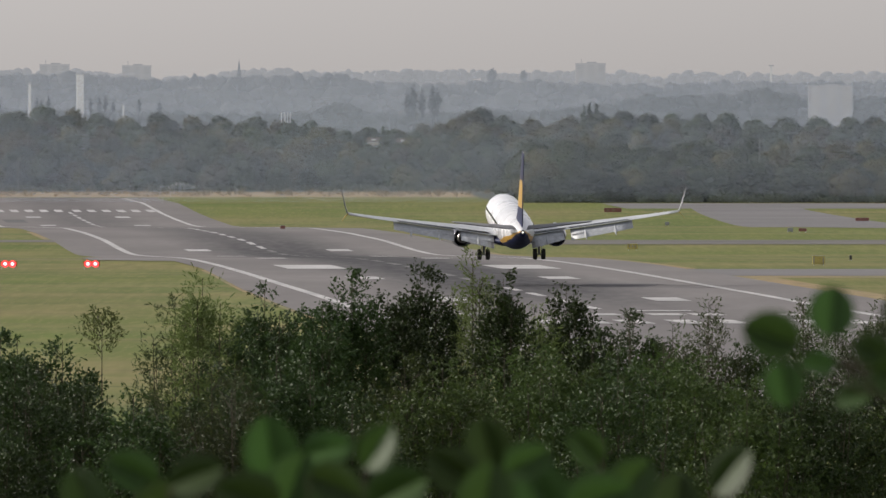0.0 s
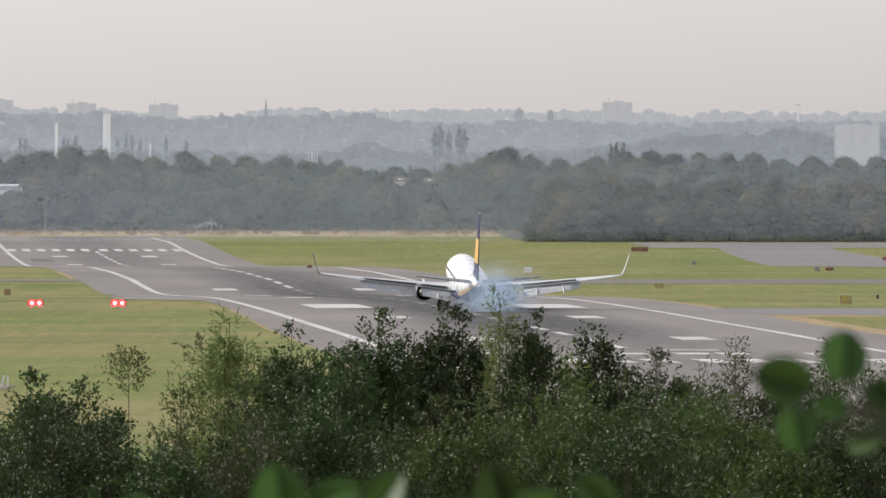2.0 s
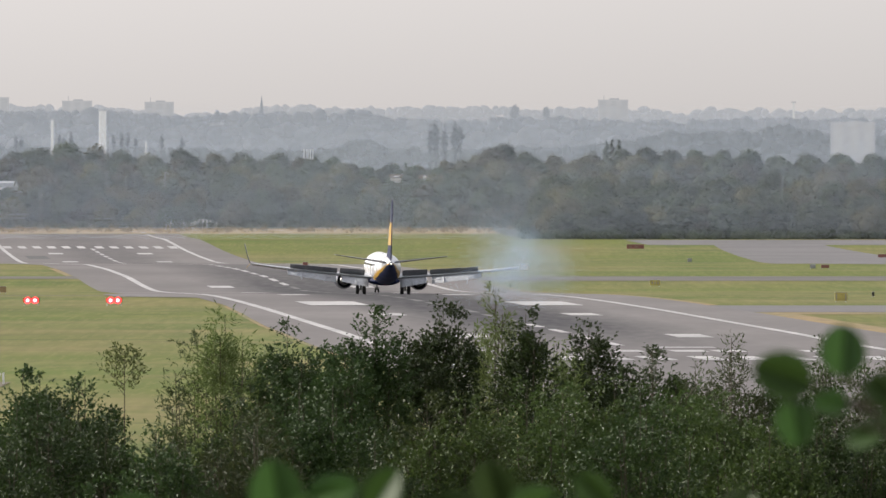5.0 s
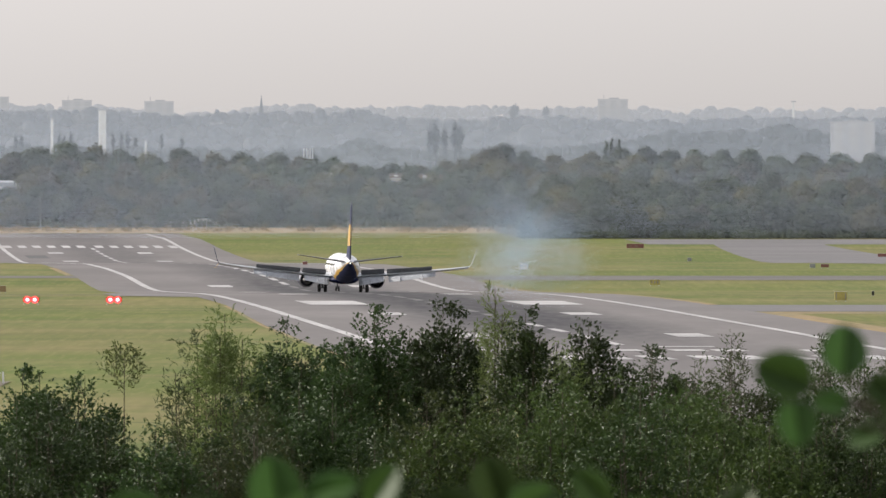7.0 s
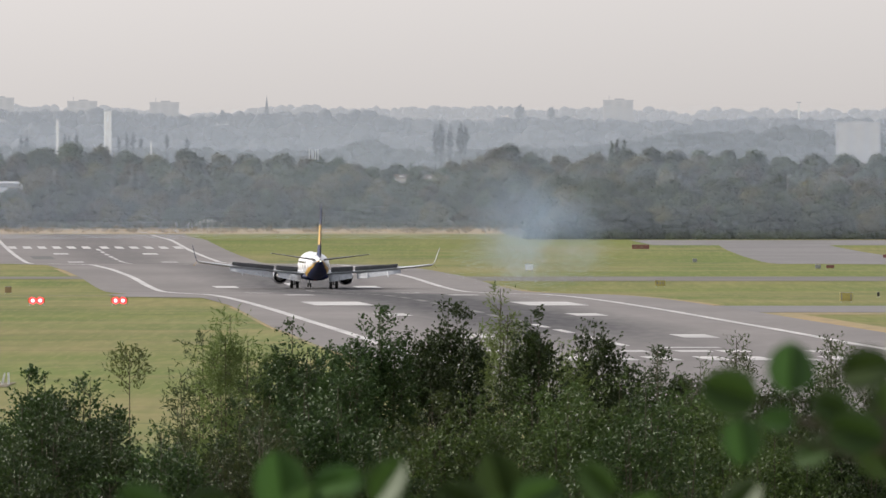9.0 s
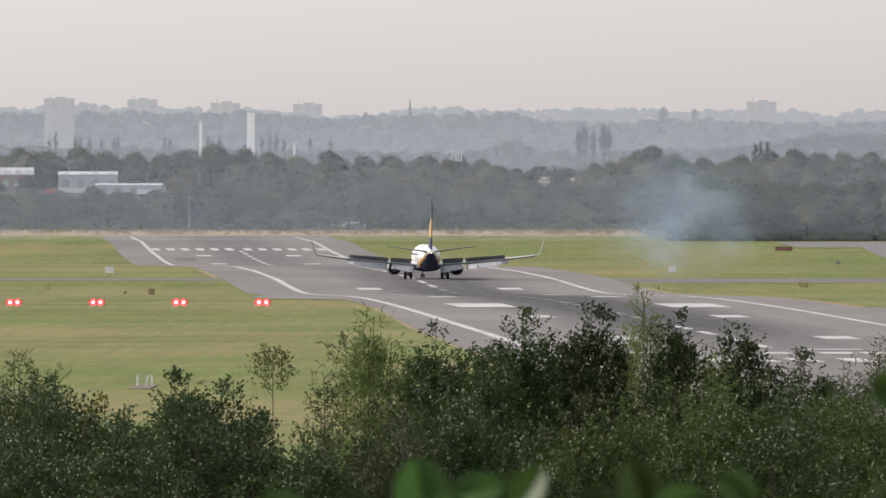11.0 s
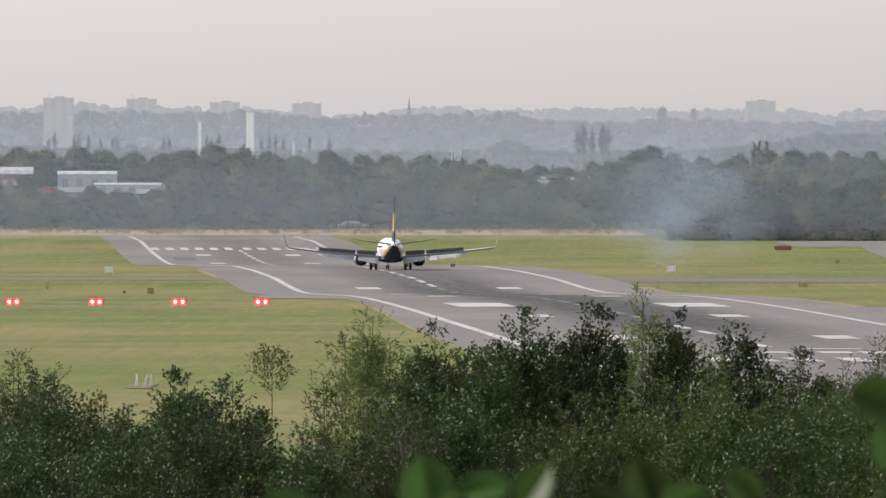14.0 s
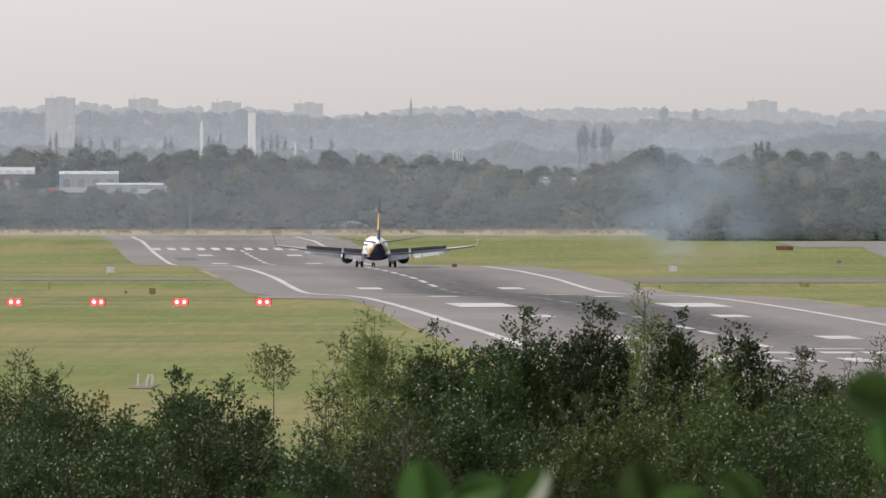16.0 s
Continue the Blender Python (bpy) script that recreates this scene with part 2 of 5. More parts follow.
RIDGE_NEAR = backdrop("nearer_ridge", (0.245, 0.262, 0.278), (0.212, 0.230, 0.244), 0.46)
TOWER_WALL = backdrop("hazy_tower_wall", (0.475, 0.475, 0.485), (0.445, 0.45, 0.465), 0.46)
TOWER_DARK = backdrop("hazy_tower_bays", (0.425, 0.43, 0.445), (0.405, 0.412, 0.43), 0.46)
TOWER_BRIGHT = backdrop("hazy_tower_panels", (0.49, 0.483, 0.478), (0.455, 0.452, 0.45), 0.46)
MAST_PALE = backdrop("hazy_mast", (0.60, 0.60, 0.59), (0.54, 0.54, 0.54), 0.46)


# ---- building helpers ----
def polar(b, d):
    return b * d / 1000.0, d


PROFILE = [(-600, 12.2), (0, 12.3), (60, 11.6), (150, 9.3), (250, 8.0), (500, 3.0), (900, -0.5), (1100, -0.6), (1400, -0.6),
           (1490, -0.5), (1555, -0.3), (1678, -0.1), (1787, 0.1), (1900, 0.2), (1990, 0.15), (2063, -0.05), (2230, -0.98), (2327, -1.4),
           (2400, -1.15), (2513, -0.4), (2664, -0.05), (2830, -0.1), (3300, -2.2), (3520, -3.3), (3600, -3.4), (3740, -2.7), (3870, -1.8),
           (4067, 0.1), (4143, 0.15), (4260, 0.6), (4400, 2.4), (4550, 11.5), (4700, 14.5), (4990, 18.0)]
PY = np.array([a for a, _ in PROFILE], float)
PZ = np.array([b for _, b in PROFILE], float)


def gz(d):
    """Height of the ground, which rolls gently along the runway."""
    w = 25.0 if d > 1200 else 15.0
    return float(np.mean(np.interp([d - w, d - w / 2, d, d + w / 2, d + w], PY, PZ)))


def mesh_object(name, verts, faces, mats, indices=None, smooth=False, parent=None):
    me = bpy.data.meshes.new(name)
    me.from_pydata(verts, [], faces)
    for m in mats:
        me.materials.append(m)
    if indices is not None:
        me.polygons.foreach_set("material_index", indices)
    if smooth:
        me.polygons.foreach_set("use_smooth", [True] * len(me.polygons))
    me.update()
    ob = new(name, me)
    if parent:
        ob.parent = parent
    return ob


def part(name, bm, material, parent, label=""):
    """One mesh under a thing or a part."""
    me = bpy.data.meshes.new(name)
    bm.to_mesh(me)
    bm.free()
    me.materials.append(material)
    ob = new(name, me)
    ob.parent = parent
    return tagged(ob, label)


def thing(name, m, label, category, group="", kind=""):
    ob = new(name)
    ob.matrix_world = m
    ob.empty_display_size = 0.3
    return tagged(ob, label, category, group, kind)


def box(bm, x0, y0, z0, x1, y1, z1, bevel=0.0):
    r = bmesh.ops.create_cube(bm, size=1, matrix=Matrix.Translation(((x0 + x1) / 2, (y0 + y1) / 2, (z0 + z1) / 2)) @ Matrix.Diagonal((x1 - x0, y1 - y0, z1 - z0, 1)))
    if bevel:
        es = list({e for v in r["verts"] for e in v.link_edges})
        bmesh.ops.bevel(bm, geom=es, offset=bevel, segments=2, affect="EDGES", profile=0.5)
    return bm


def boxed(*a, **k):
    return box(bmesh.new(), *a, **k)


def rod(bm, a, b, r0, r1=None, seg=8):
    a, b = Vector(a), Vector(b)
    d = b - a
    m = Matrix.Translation((a + b) / 2) @ d.to_track_quat("Z", "Y").to_matrix().to_4x4()
    bmesh.ops.create_cone(bm, cap_ends=True, segments=seg, radius1=r0, radius2=r0 if r1 is None else r1, depth=d.length, matrix=m)
    return bm


def loft(bm, rings, close=True):
    """Skin over rings of equal count; ends are capped."""
    vs = [[bm.verts.new(p) for p in ring] for ring in rings]
    n = len(vs[0])
    for a, b in zip(vs, vs[1:]):
        for i in range(n):
            j = (i + 1) % n
            bm.faces.new((a[i], a[j], b[j], b[i]))
    if close:
        bm.faces.new(vs[0][::-1])
        bm.faces.new(vs[-1])
    bmesh.ops.recalc_face_normals(bm, faces=bm.faces)
    for f in bm.faces:
        f.smooth = True
    return bm


def shell(name, rings, material, parent, label=""):
    return part(name, loft(bmesh.new(), rings), material, parent, label)


# ---- ground ----
def build_ground():
    rows = list(range(-600, 840, 40)) + list(range(840, 4400, 12)) + list(range(4400, 4991, 15)) + [4992]
    cols = [-2500, -1200, -600, -400] + list(range(-300, 301, 20)) + [400, 600, 1200, 2500]
    v = [(x, y, gz(y)) for y in rows for x in cols]
    n = len(cols)
    f = [(i * n + j, i * n + j + 1, (i + 1) * n + j + 1, (i + 1) * n + j) for i in range(len(rows) - 1) for j in range(n - 1)]
    g = mesh_object("ground", v, f, [GRASS], smooth=True)
    tagged(g, "mown airfield grass, green with dry tan patches", "grass field", kind="structure")


RX, RS = 76.0, -0.04115     # runway centre line: x = RX + RS * y


def rx(y, u):
    return RX + RS * y + u


def drape(name, left, right, y0, y1, lift, material, label, category, kind="structure", parent=None, step=12.0, nx=2, thick=0.0):
    """A sheet laid on the ground between two side lines given as functions of y, with its sides turned down."""
    n = max(1, int(math.ceil((y1 - y0) / step)))
    v, f, uvs = [], [], []
    for i in range(n + 1):
        y = y0 + (y1 - y0) * i / n
        a, b = left(y), right(y)
        for j in range(nx + 1):
            x = a + (b - a) * j / nx
            v.append((x, y, gz(y) + lift))
    for i in range(n):
        for j in range(nx):
            k = i * (nx + 1) + j
            f.append((k, k + 1, k + nx + 2, k + nx + 1))
    ob = mesh_object(name, v, f, [material], parent=parent)
    layer = ob.data.uv_layers.new(name="UVMap")
    co = np.array([v[i] for loop in f for i in loop])
    uv = np.stack([co[:, 0] - RX - RS * co[:, 1], co[:, 1]], 1).astype(np.float32)
    layer.data.foreach_set("uv", uv.ravel())
    if not parent:
        tagged(ob, label, category, kind=kind)
    elif label:
        tagged(ob, label)
    return ob


def strip(name, u0, u1, y0, y1, parent, lift=0.09, material=PAINT_LINE):
    return drape(name, lambda y: rx(y, u0), lambda y: rx(y, u1), y0, y1, lift, material, "", "", parent=parent, nx=1)


def build_runway():
    edge_u = lambda y: float(np.interp(y, [1400, 1620, 1850, 1985, 2000, 2090, 2160], [-27.6, -27.0, -24.6, -24.6, -34.0, -34.0, -29.5]))
    r = drape("runway", lambda y: rx(y, edge_u(y)), lambda y: rx(y, 30.5), 900, 4270, 0.05, RUNWAY,
              "grey asphalt runway with black tyre marks and white markings", "runway", nx=12)
    for u in (-22.0, 21.1):
        strip("edge_line", u, u + 1.0, 1300, 4255, r)
    for y in range(1460, 3880, 50):
        strip("centreline_dash", -0.45, 0.45, y, y + 30, r, 0.09, STAINED_LINE if 1630 < y < 2400 else PAINT_LINE)
    for y in (1535, 1740, 2055, 2225, 2390, 3600, 3790):
        for s in (-1, 1):
            strip("touchdown_bar", s * 10.4 - 1.7, s * 10.4 + 1.7, y - 13, y + 13, r)
    for u in (-11.6, 12.8):
        strip("aiming_point_bar", u - 3.4, u + 3.4, 1850, 1905, r)
    for k in range(6):
        for s in (-1, 1):
            u = s * (2.2 + 3.55 * k)
            strip("threshold_key", u - 0.95, u + 0.95, 3895, 3935, r)
            strip("threshold_key", u - 1.1, u + 1.1, 1345, 1375, r)
    for u0, u1, y0, y1 in ((2.0, 7.6, 1442, 1449), (-3.0, -0.4, 1410, 1424), (2.2, 5.2, 1410, 1424), (5.9, 8.6, 1410, 1424), (13.6, 15.4, 1408, 1422), (-15.2, -12.8, 1410, 1424)):
        strip("designator_stroke", u0, u1, y0, y1, r)
    strip("asphalt_patch", -18.5, -13.6, 3670, 3740, r, 0.08, REPAIR)
    for name, left, right, y0, y1 in (
            ("taxiway_west", lambda y: -420 + 0 * y, lambda y: rx(y, -25), 2492, 2528),
            ("taxiway_east", lambda y: rx(y, 25), lambda y: 420 + 0 * y, 2466, 2528),
            ("taxiway_link", lambda y: rx(y, 20), lambda y: 420 + 0 * y, 1768, 1852),
            ("taxiway_far", lambda y: 45 + 0.25 * (4060 - y) * 0.2, lambda y: 420 + 0 * y, 3960, 4060)):
        drape(name, left, right, y0, y1, 0.04, DARK_ASPHALT if y0 < 2600 and y0 > 2000 else ASPHALT, "worn grey asphalt taxiway", "taxiway")
    drape("taxiway_curve", lambda y: 66 + (max(0.0, 3950 - y) / 1150) ** 1.4 * 22, lambda y: 93 + max(0.0, (3950 - y) / 1150) * 50, 2790, 3965, 0.045, ASPHALT,
          "wide curving asphalt taxiway", "taxiway")
    drape("tall_grass", lambda y: -160 + 0 * y, lambda y: 16 + (4345 - y) * 0.1, 4276, 4362, 0.07, DRY_GRASS, "strip of tall dry tan grass", "grass")
    for u0, u1, y0, y1 in ((30.5, 34.0, 1260, 1766), (30.5, 32.0, 1856, 2412), (-30.6, -29.5, 2490, 2700)):
        drape("verge", lambda y: rx(y, u0), lambda y: rx(y, u1), y0, y1, 0.03, DRY_VERGE, "parched tan grass verge along the asphalt", "grass")
    drape("verge", lambda y: rx(y, edge_u(y) - 0.5), lambda y: rx(y, edge_u(y)), 1260, 1840, 0.03, DRY_VERGE, "parched tan grass verge along the asphalt", "grass")
    drape("worn_track", lambda y: -420 + 0 * y, lambda y: rx(y, -33), 2032, 2044, 0.03, SOIL, "worn brown vehicle track through the grass", "track")
    drape("verge", lambda y: rx(y, 33), lambda y: 420 + 0 * y, 1745, 1767, 0.028, DRY_VERGE, "parched tan grass verge along the asphalt", "grass")
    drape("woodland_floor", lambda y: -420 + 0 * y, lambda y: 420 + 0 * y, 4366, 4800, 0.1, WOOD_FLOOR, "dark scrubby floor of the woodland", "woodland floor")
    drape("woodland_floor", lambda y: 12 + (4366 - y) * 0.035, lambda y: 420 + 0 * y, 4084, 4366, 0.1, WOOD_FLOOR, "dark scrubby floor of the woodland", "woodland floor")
    drape("soil_patch", lambda y: -33.6 + 0 * y, lambda y: -31.9 + 0 * y, 1172, 1200, 0.05, SOIL, "dark bare soil patch in the grass", "soil")


build_ground()
build_runway()


# ---- airliner ----
def ring(y, w, zc, h, n=48):
    return [(w * math.sin(2 * math.pi * i / n), y, zc + h * math.cos(2 * math.pi * i / n)) for i in range(n)]


def foil(x, y_lead, chord, z, thick, twist=0.0, n=9):
    """Wing section in a vertical plane along y, nose forward."""
    pts = []
    ts = [0.5 * (1 - math.cos(math.pi * i / n)) for i in range(n + 1)]
    half = [5 * thick * (0.2969 * math.sqrt(t) - 0.126 * t - 0.3516 * t * t + 0.2843 * t ** 3 - 0.1015 * t ** 4) for t in ts]
    for t, h in list(zip(ts, half)):
        pts.append((x, y_lead - t * chord, z + h * chord - twist * t * chord))
    for t, h in list(zip(ts, half))[-2:0:-1]:
        pts.append((x, y_lead - t * chord, z - 0.7 * h * chord - twist * t * chord))
    return pts


FUSELAGE = [(19.3, 0.06, 2.85, 0.06), (19.0, 0.42, 2.87, 0.4), (18.4, 0.78, 2.92, 0.75), (17.2, 1.22, 3.05, 1.22), (15.5, 1.62, 3.2, 1.68), (13.5, 1.85, 3.3, 1.94),
            (11.5, 1.88, 3.32, 2.0), (-6.0, 1.88, 3.32, 2.0), (-8.5, 1.83, 3.38, 1.9), (-11, 1.65, 3.5, 1.68), (-13.5, 1.3, 3.68, 1.34), (-16, 0.82, 3.88, 0.9),
            (-17.8, 0.45, 4.02, 0.52), (-18.7, 0.24, 4.1, 0.28)]


def livery_line(y):
    """Height of the swoosh between the white top and the navy underside."""
    return float(np.interp(y, [-18.7, -17, -14, -10, -6, -2, 4, 19], [4.15, 3.75, 3.0, 2.3, 1.9, 1.7, 1.65, 1.8]))


def build_fuselage(plane):
    ys = np.array([r[0] for r in FUSELAGE][::-1])
    cols = [np.array([r[k] for r in FUSELAGE][::-1]) for k in (1, 2, 3)]
    stations = sorted(set(np.round(np.concatenate([np.linspace(-18.7, 19.3, 77), ys]), 3)))
    rings = [ring(y, *(float(np.interp(y, ys, c)) for c in cols), n=64) for y in stations]
    bm = loft(bmesh.new(), rings)
    for f in bm.faces:
        c = f.calc_center_median()
        d = c.z - livery_line(c.y)
        band = float(np.interp(c.y, [-18, -12, -4, 0], [0.2, 0.46, 0.3, 0.0]))
        f.material_index = 0 if d > band else (1 if d > 0 else 2)
    ob = part("fuselage", bm, WHITE_SKIN, plane, "white fuselage with navy belly and yellow swoosh")
    ob.data.materials.append(YELLOW)
    ob.data.materials.append(NAVY)
    # cabin windows down both sides
    for s in (-1, 1):
        for i in range(0, 46):
            y = 12.5 - 0.508 * i
            w = float(np.interp(y, ys, cols[0]))
            part("cabin_window", boxed(s * (w - 0.06) - 0.03, y - 0.12, 3.62, s * (w - 0.06) + 0.03, y + 0.12, 3.96, bevel=0.02), WINDOW_GLASS, ob)
    part("tail_cone_exhaust", rod(bmesh.new(), (0, -18.6, 4.1), (0, -19.0, 4.13), 0.2, 0.15, 16), DARK_METAL, ob)
    return ob


WING = [(0.0, 6.6, 8.4, 2.0, 0.14), (1.9, 5.6, 7.4, 2.12, 0.135), (5.8, 3.55, 4.9, 2.52, 0.12), (10.5, 1.15, 3.6, 3.08, 0.11), (14.5, -0.9, 2.45, 3.62, 0.105), (17.1, -2.25, 1.65, 4.02, 0.1)]


def wing_at(x, k):
    return float(np.interp(x, [w[0] for w in WING], [w[k] for w in WING]))


def build_wing(plane, s):
    rings = [foil(s * x, wing_at(x, 1), wing_at(x, 2), wing_at(x, 3), wing_at(x, 4)) for x in np.linspace(0, 17.1, 15)]
    w = shell("wing", rings, GREY_SKIN, plane, "pale grey swept wing")
    edge = [[(s * x, wing_at(x, 1) + 0.05 + 0.14 * math.cos(a), wing_at(x, 3) - 0.02 + 0.12 * math.sin(a)) for a in np.linspace(0, 2 * math.pi, 9)[:-1]] for x in np.linspace(2.2, 17, 12)]
    shell("slat", [[(x, y + 0.12, z - 0.1) for x, y, z in r] for r in edge], METAL, w, "bare metal leading-edge slat")
    # split winglet: tall blade up, small strake down
    tip = []
    for f, dx, dz, back, ch in ((0, 0.0, 0.0, 0.0, 1.65), (0.15, 0.16, 0.22, 0.25, 1.45), (0.4, 0.38, 0.85, 0.8, 1.15), (0.8, 0.66, 1.9, 1.6, 0.8), (1, 0.82, 2.5, 2.2, 0.45)):
        y0 = wing_at(17.1, 1) - back
        tip.append([(s * (17.1 + dx - q * 0.05), y0 - t * ch, wing_at(17.1, 3) + dz + q * 0.03) for t, q in ((0, 0), (0.3, 1), (1, 0), (0.3, -1))])
    bm = loft(bmesh.new(), tip)
    for f in bm.faces:
        f.material_index = 1 if f.normal.x * s > 0.1 else 0
    wl = part("winglet", bm, WHITE_SKIN, w, "upswept winglet, white inside and navy outside")
    wl.data.materials.append(NAVY)
    strake = []
    for dx, dz, back, ch in ((0.05, -0.02, 0.2, 1.2), (0.35, -0.3, 0.7, 0.8), (0.62, -0.68, 1.3, 0.3)):
        y0 = wing_at(17.1, 1) - back
        strake.append([(s * (17.1 + dx), y0 - t * ch, wing_at(17.1, 3) + dz + q * 0.03) for t, q in ((0, 0), (0.3, 1), (1, 0), (0.3, -1))])
    shell("lower_winglet", strake, YELLOW, w, "small yellow lower winglet strake")
    # flaps, run out and drooped, in two slotted rows
    for x0, x1, c1, c2 in ((2.0, 5.4, 1.45, 0.9), (6.1, 12.4, 1.2, 0.75)):
        for row, (chord, drop, droop) in enumerate(((c1, 0.06, 0.36), (c2, 0.06 + 0.36 * c1, 0.66))):
            rings = []
            for x in np.linspace(x0, x1, 5):
                te = wing_at(x, 1) - wing_at(x, 2) + 0.55 - (0 if row == 0 else c1 * 0.83)
                k = 1 - 0.3 * (x - x0) / (x1 - x0)
                rings.append(foil(s * x, te, chord * k, wing_at(x, 3) - 0.06 - drop * k, 0.12, droop))
            shell("flap", rings, GREY_SKIN, w, "lowered trailing-edge flap")
    for x in (3.6, 7.6, 10.6):
        te = wing_at(x, 1) - wing_at(x, 2)
        rr = [[(s * (x + r * math.cos(a)), te + dy, wing_at(x, 3) - 0.38 + dz + 1.5 * r * math.sin(a)) for a in np.linspace(0, 2 * math.pi, 11)[:-1]]
              for dy, dz, r in ((1.9, 0.18, 0.03), (1.2, 0.03, 0.16), (0.2, -0.05, 0.2), (-0.9, -0.4, 0.14), (-1.6, -0.75, 0.03))]
        shell("flap_track_fairing", rr, GREY_SKIN, w)
    return w


def build_spoiler(plane, s, x0, x1, chord):
    """A panel hinged at its front edge on the wing's top; rests at its hinge's own axes."""
    xm = (x0 + x1) / 2
    hinge_y = lambda x: wing_at(x, 1) - wing_at(x, 2) + chord + 0.35
    top = lambda x: wing_at(x, 3) + 0.05 * wing_at(x, 2) * 0.55 + 0.04
    o = Vector((s * xm, hinge_y(xm), top(xm)))
    run = s * (x1 - x0)
    phi, dip = math.atan((hinge_y(x1) - hinge_y(x0)) / run), -math.atan((top(x1) - top(x0)) / run)
    back = Euler((0, dip, phi)).to_matrix().inverted()
    bm = bmesh.new()
    rings = []
    for x in (x0, x1):
        p = Vector((s * x, hinge_y(x), top(x))) - o
        rings.append([tuple(back @ (p + Vector(d))) for d in ((0, 0, 0.02), (0, -chord, 0.02), (0, -chord, -0.015), (0, 0, -0.03))])
    loft(bm, rings)
    for f in bm.faces:
        f.smooth = False
        f.material_index = 1 if f.normal.z < 0.5 else 0
    sp = part("spoiler", bm, GREY_SKIN, plane, "hinged spoiler panel with a dark underside")
    sp.data.materials.append(COMPOSITE_SHADE_GREY)
    return sp, (*o, math.degrees(dip), math.degrees(phi))


def disc_ring(cx, y, cz, r, n=32, flat=0.0):
    return [(cx + r * math.sin(a), y, cz + r * math.cos(a) * (1 - flat * (math.cos(a) < 0))) for a in np.linspace(0, 2 * math.pi, n + 1)[:-1]]


def build_engine(plane, s):
    cx, cz = s * 4.83, 1.62
    prof = [(6.9, 0.86), (7.15, 0.95), (7.2, 1.0), (7.0, 1.07), (6.2, 1.14), (5.0, 1.13), (3.8, 1.03), (3.05, 0.9), (3.05, 0.84), (4.2, 0.86)]
    bm = loft(bmesh.new(), [disc_ring(cx, y, cz, r, flat=0.05) for y, r in prof], close=False)
    nac = part("engine", bm, NAVY, plane, "navy engine nacelle under the wing")
    part("intake_lip", loft(bmesh.new(), [disc_ring(cx, y, cz, r, flat=0.05) for y, r in ((7.0, 0.87), (7.2, 0.95), (7.24, 1.0), (7.1, 1.08), (6.8, 1.12))], close=False), METAL, nac, "polished intake lip")
    part("core_nozzle", loft(bmesh.new(), [disc_ring(cx, y, cz + 0.05, r) for y, r in ((4.4, 0.66), (3.2, 0.6), (2.3, 0.46), (2.3, 0.4), (3.4, 0.45))], close=False), METAL, nac, "bare metal core nozzle")
    part("exhaust_plug", loft(bmesh.new(), [disc_ring(cx, y, cz + 0.05, r) for y, r in ((3.3, 0.34), (2.4, 0.28), (1.6, 0.04))]), DARK_METAL, nac)
    part("fan_disc", rod(bmesh.new(), (cx, 5.2, cz), (cx, 5.0, cz), 0.9, seg=32), DARK_METAL, nac)
    part("reverser_sleeve", loft(bmesh.new(), [disc_ring(cx, y, cz, r, flat=0.05) for y, r in ((4.7, 1.15), (3.7, 1.06), (3.1, 0.95), (3.0, 0.9), (3.0, 0.86))], close=False), SLEEVE, nac, "glossy dark reverser sleeve")
    bm = bmesh.new()
    loft(bm, [[(cx + a * 0.16, y, z) for a, y, z in ((-1, 6.0, z0), (1, 6.0, z0), (1, 2.2, z1), (-1, 2.2, z1))] for z0, z1 in ((2.55, 2.2), (2.9, 2.6))])
    part("pylon", bm, GREY_SKIN, nac)


def build_wheel(name, parent, x, y, r, w):
    bm = bmesh.new()
    prof = [(-w / 2, r * 0.55), (-w / 2, r * 0.86), (-w * 0.36, r * 0.98), (0, r), (w * 0.36, r * 0.98), (w / 2, r * 0.86), (w / 2, r * 0.55)]
    loft(bm, [[(x + dx, y + rr * math.sin(a), r + rr * math.cos(a)) for a in np.linspace(0, 2 * math.pi, 29)[:-1]] for dx, rr in prof])
    t = part(name, bm, RUBBER, parent, "black tyre")
    part("rim", rod(bmesh.new(), (x - w * 0.45, y, r), (x + w * 0.45, y, r), r * 0.52, seg=20), METAL, t)


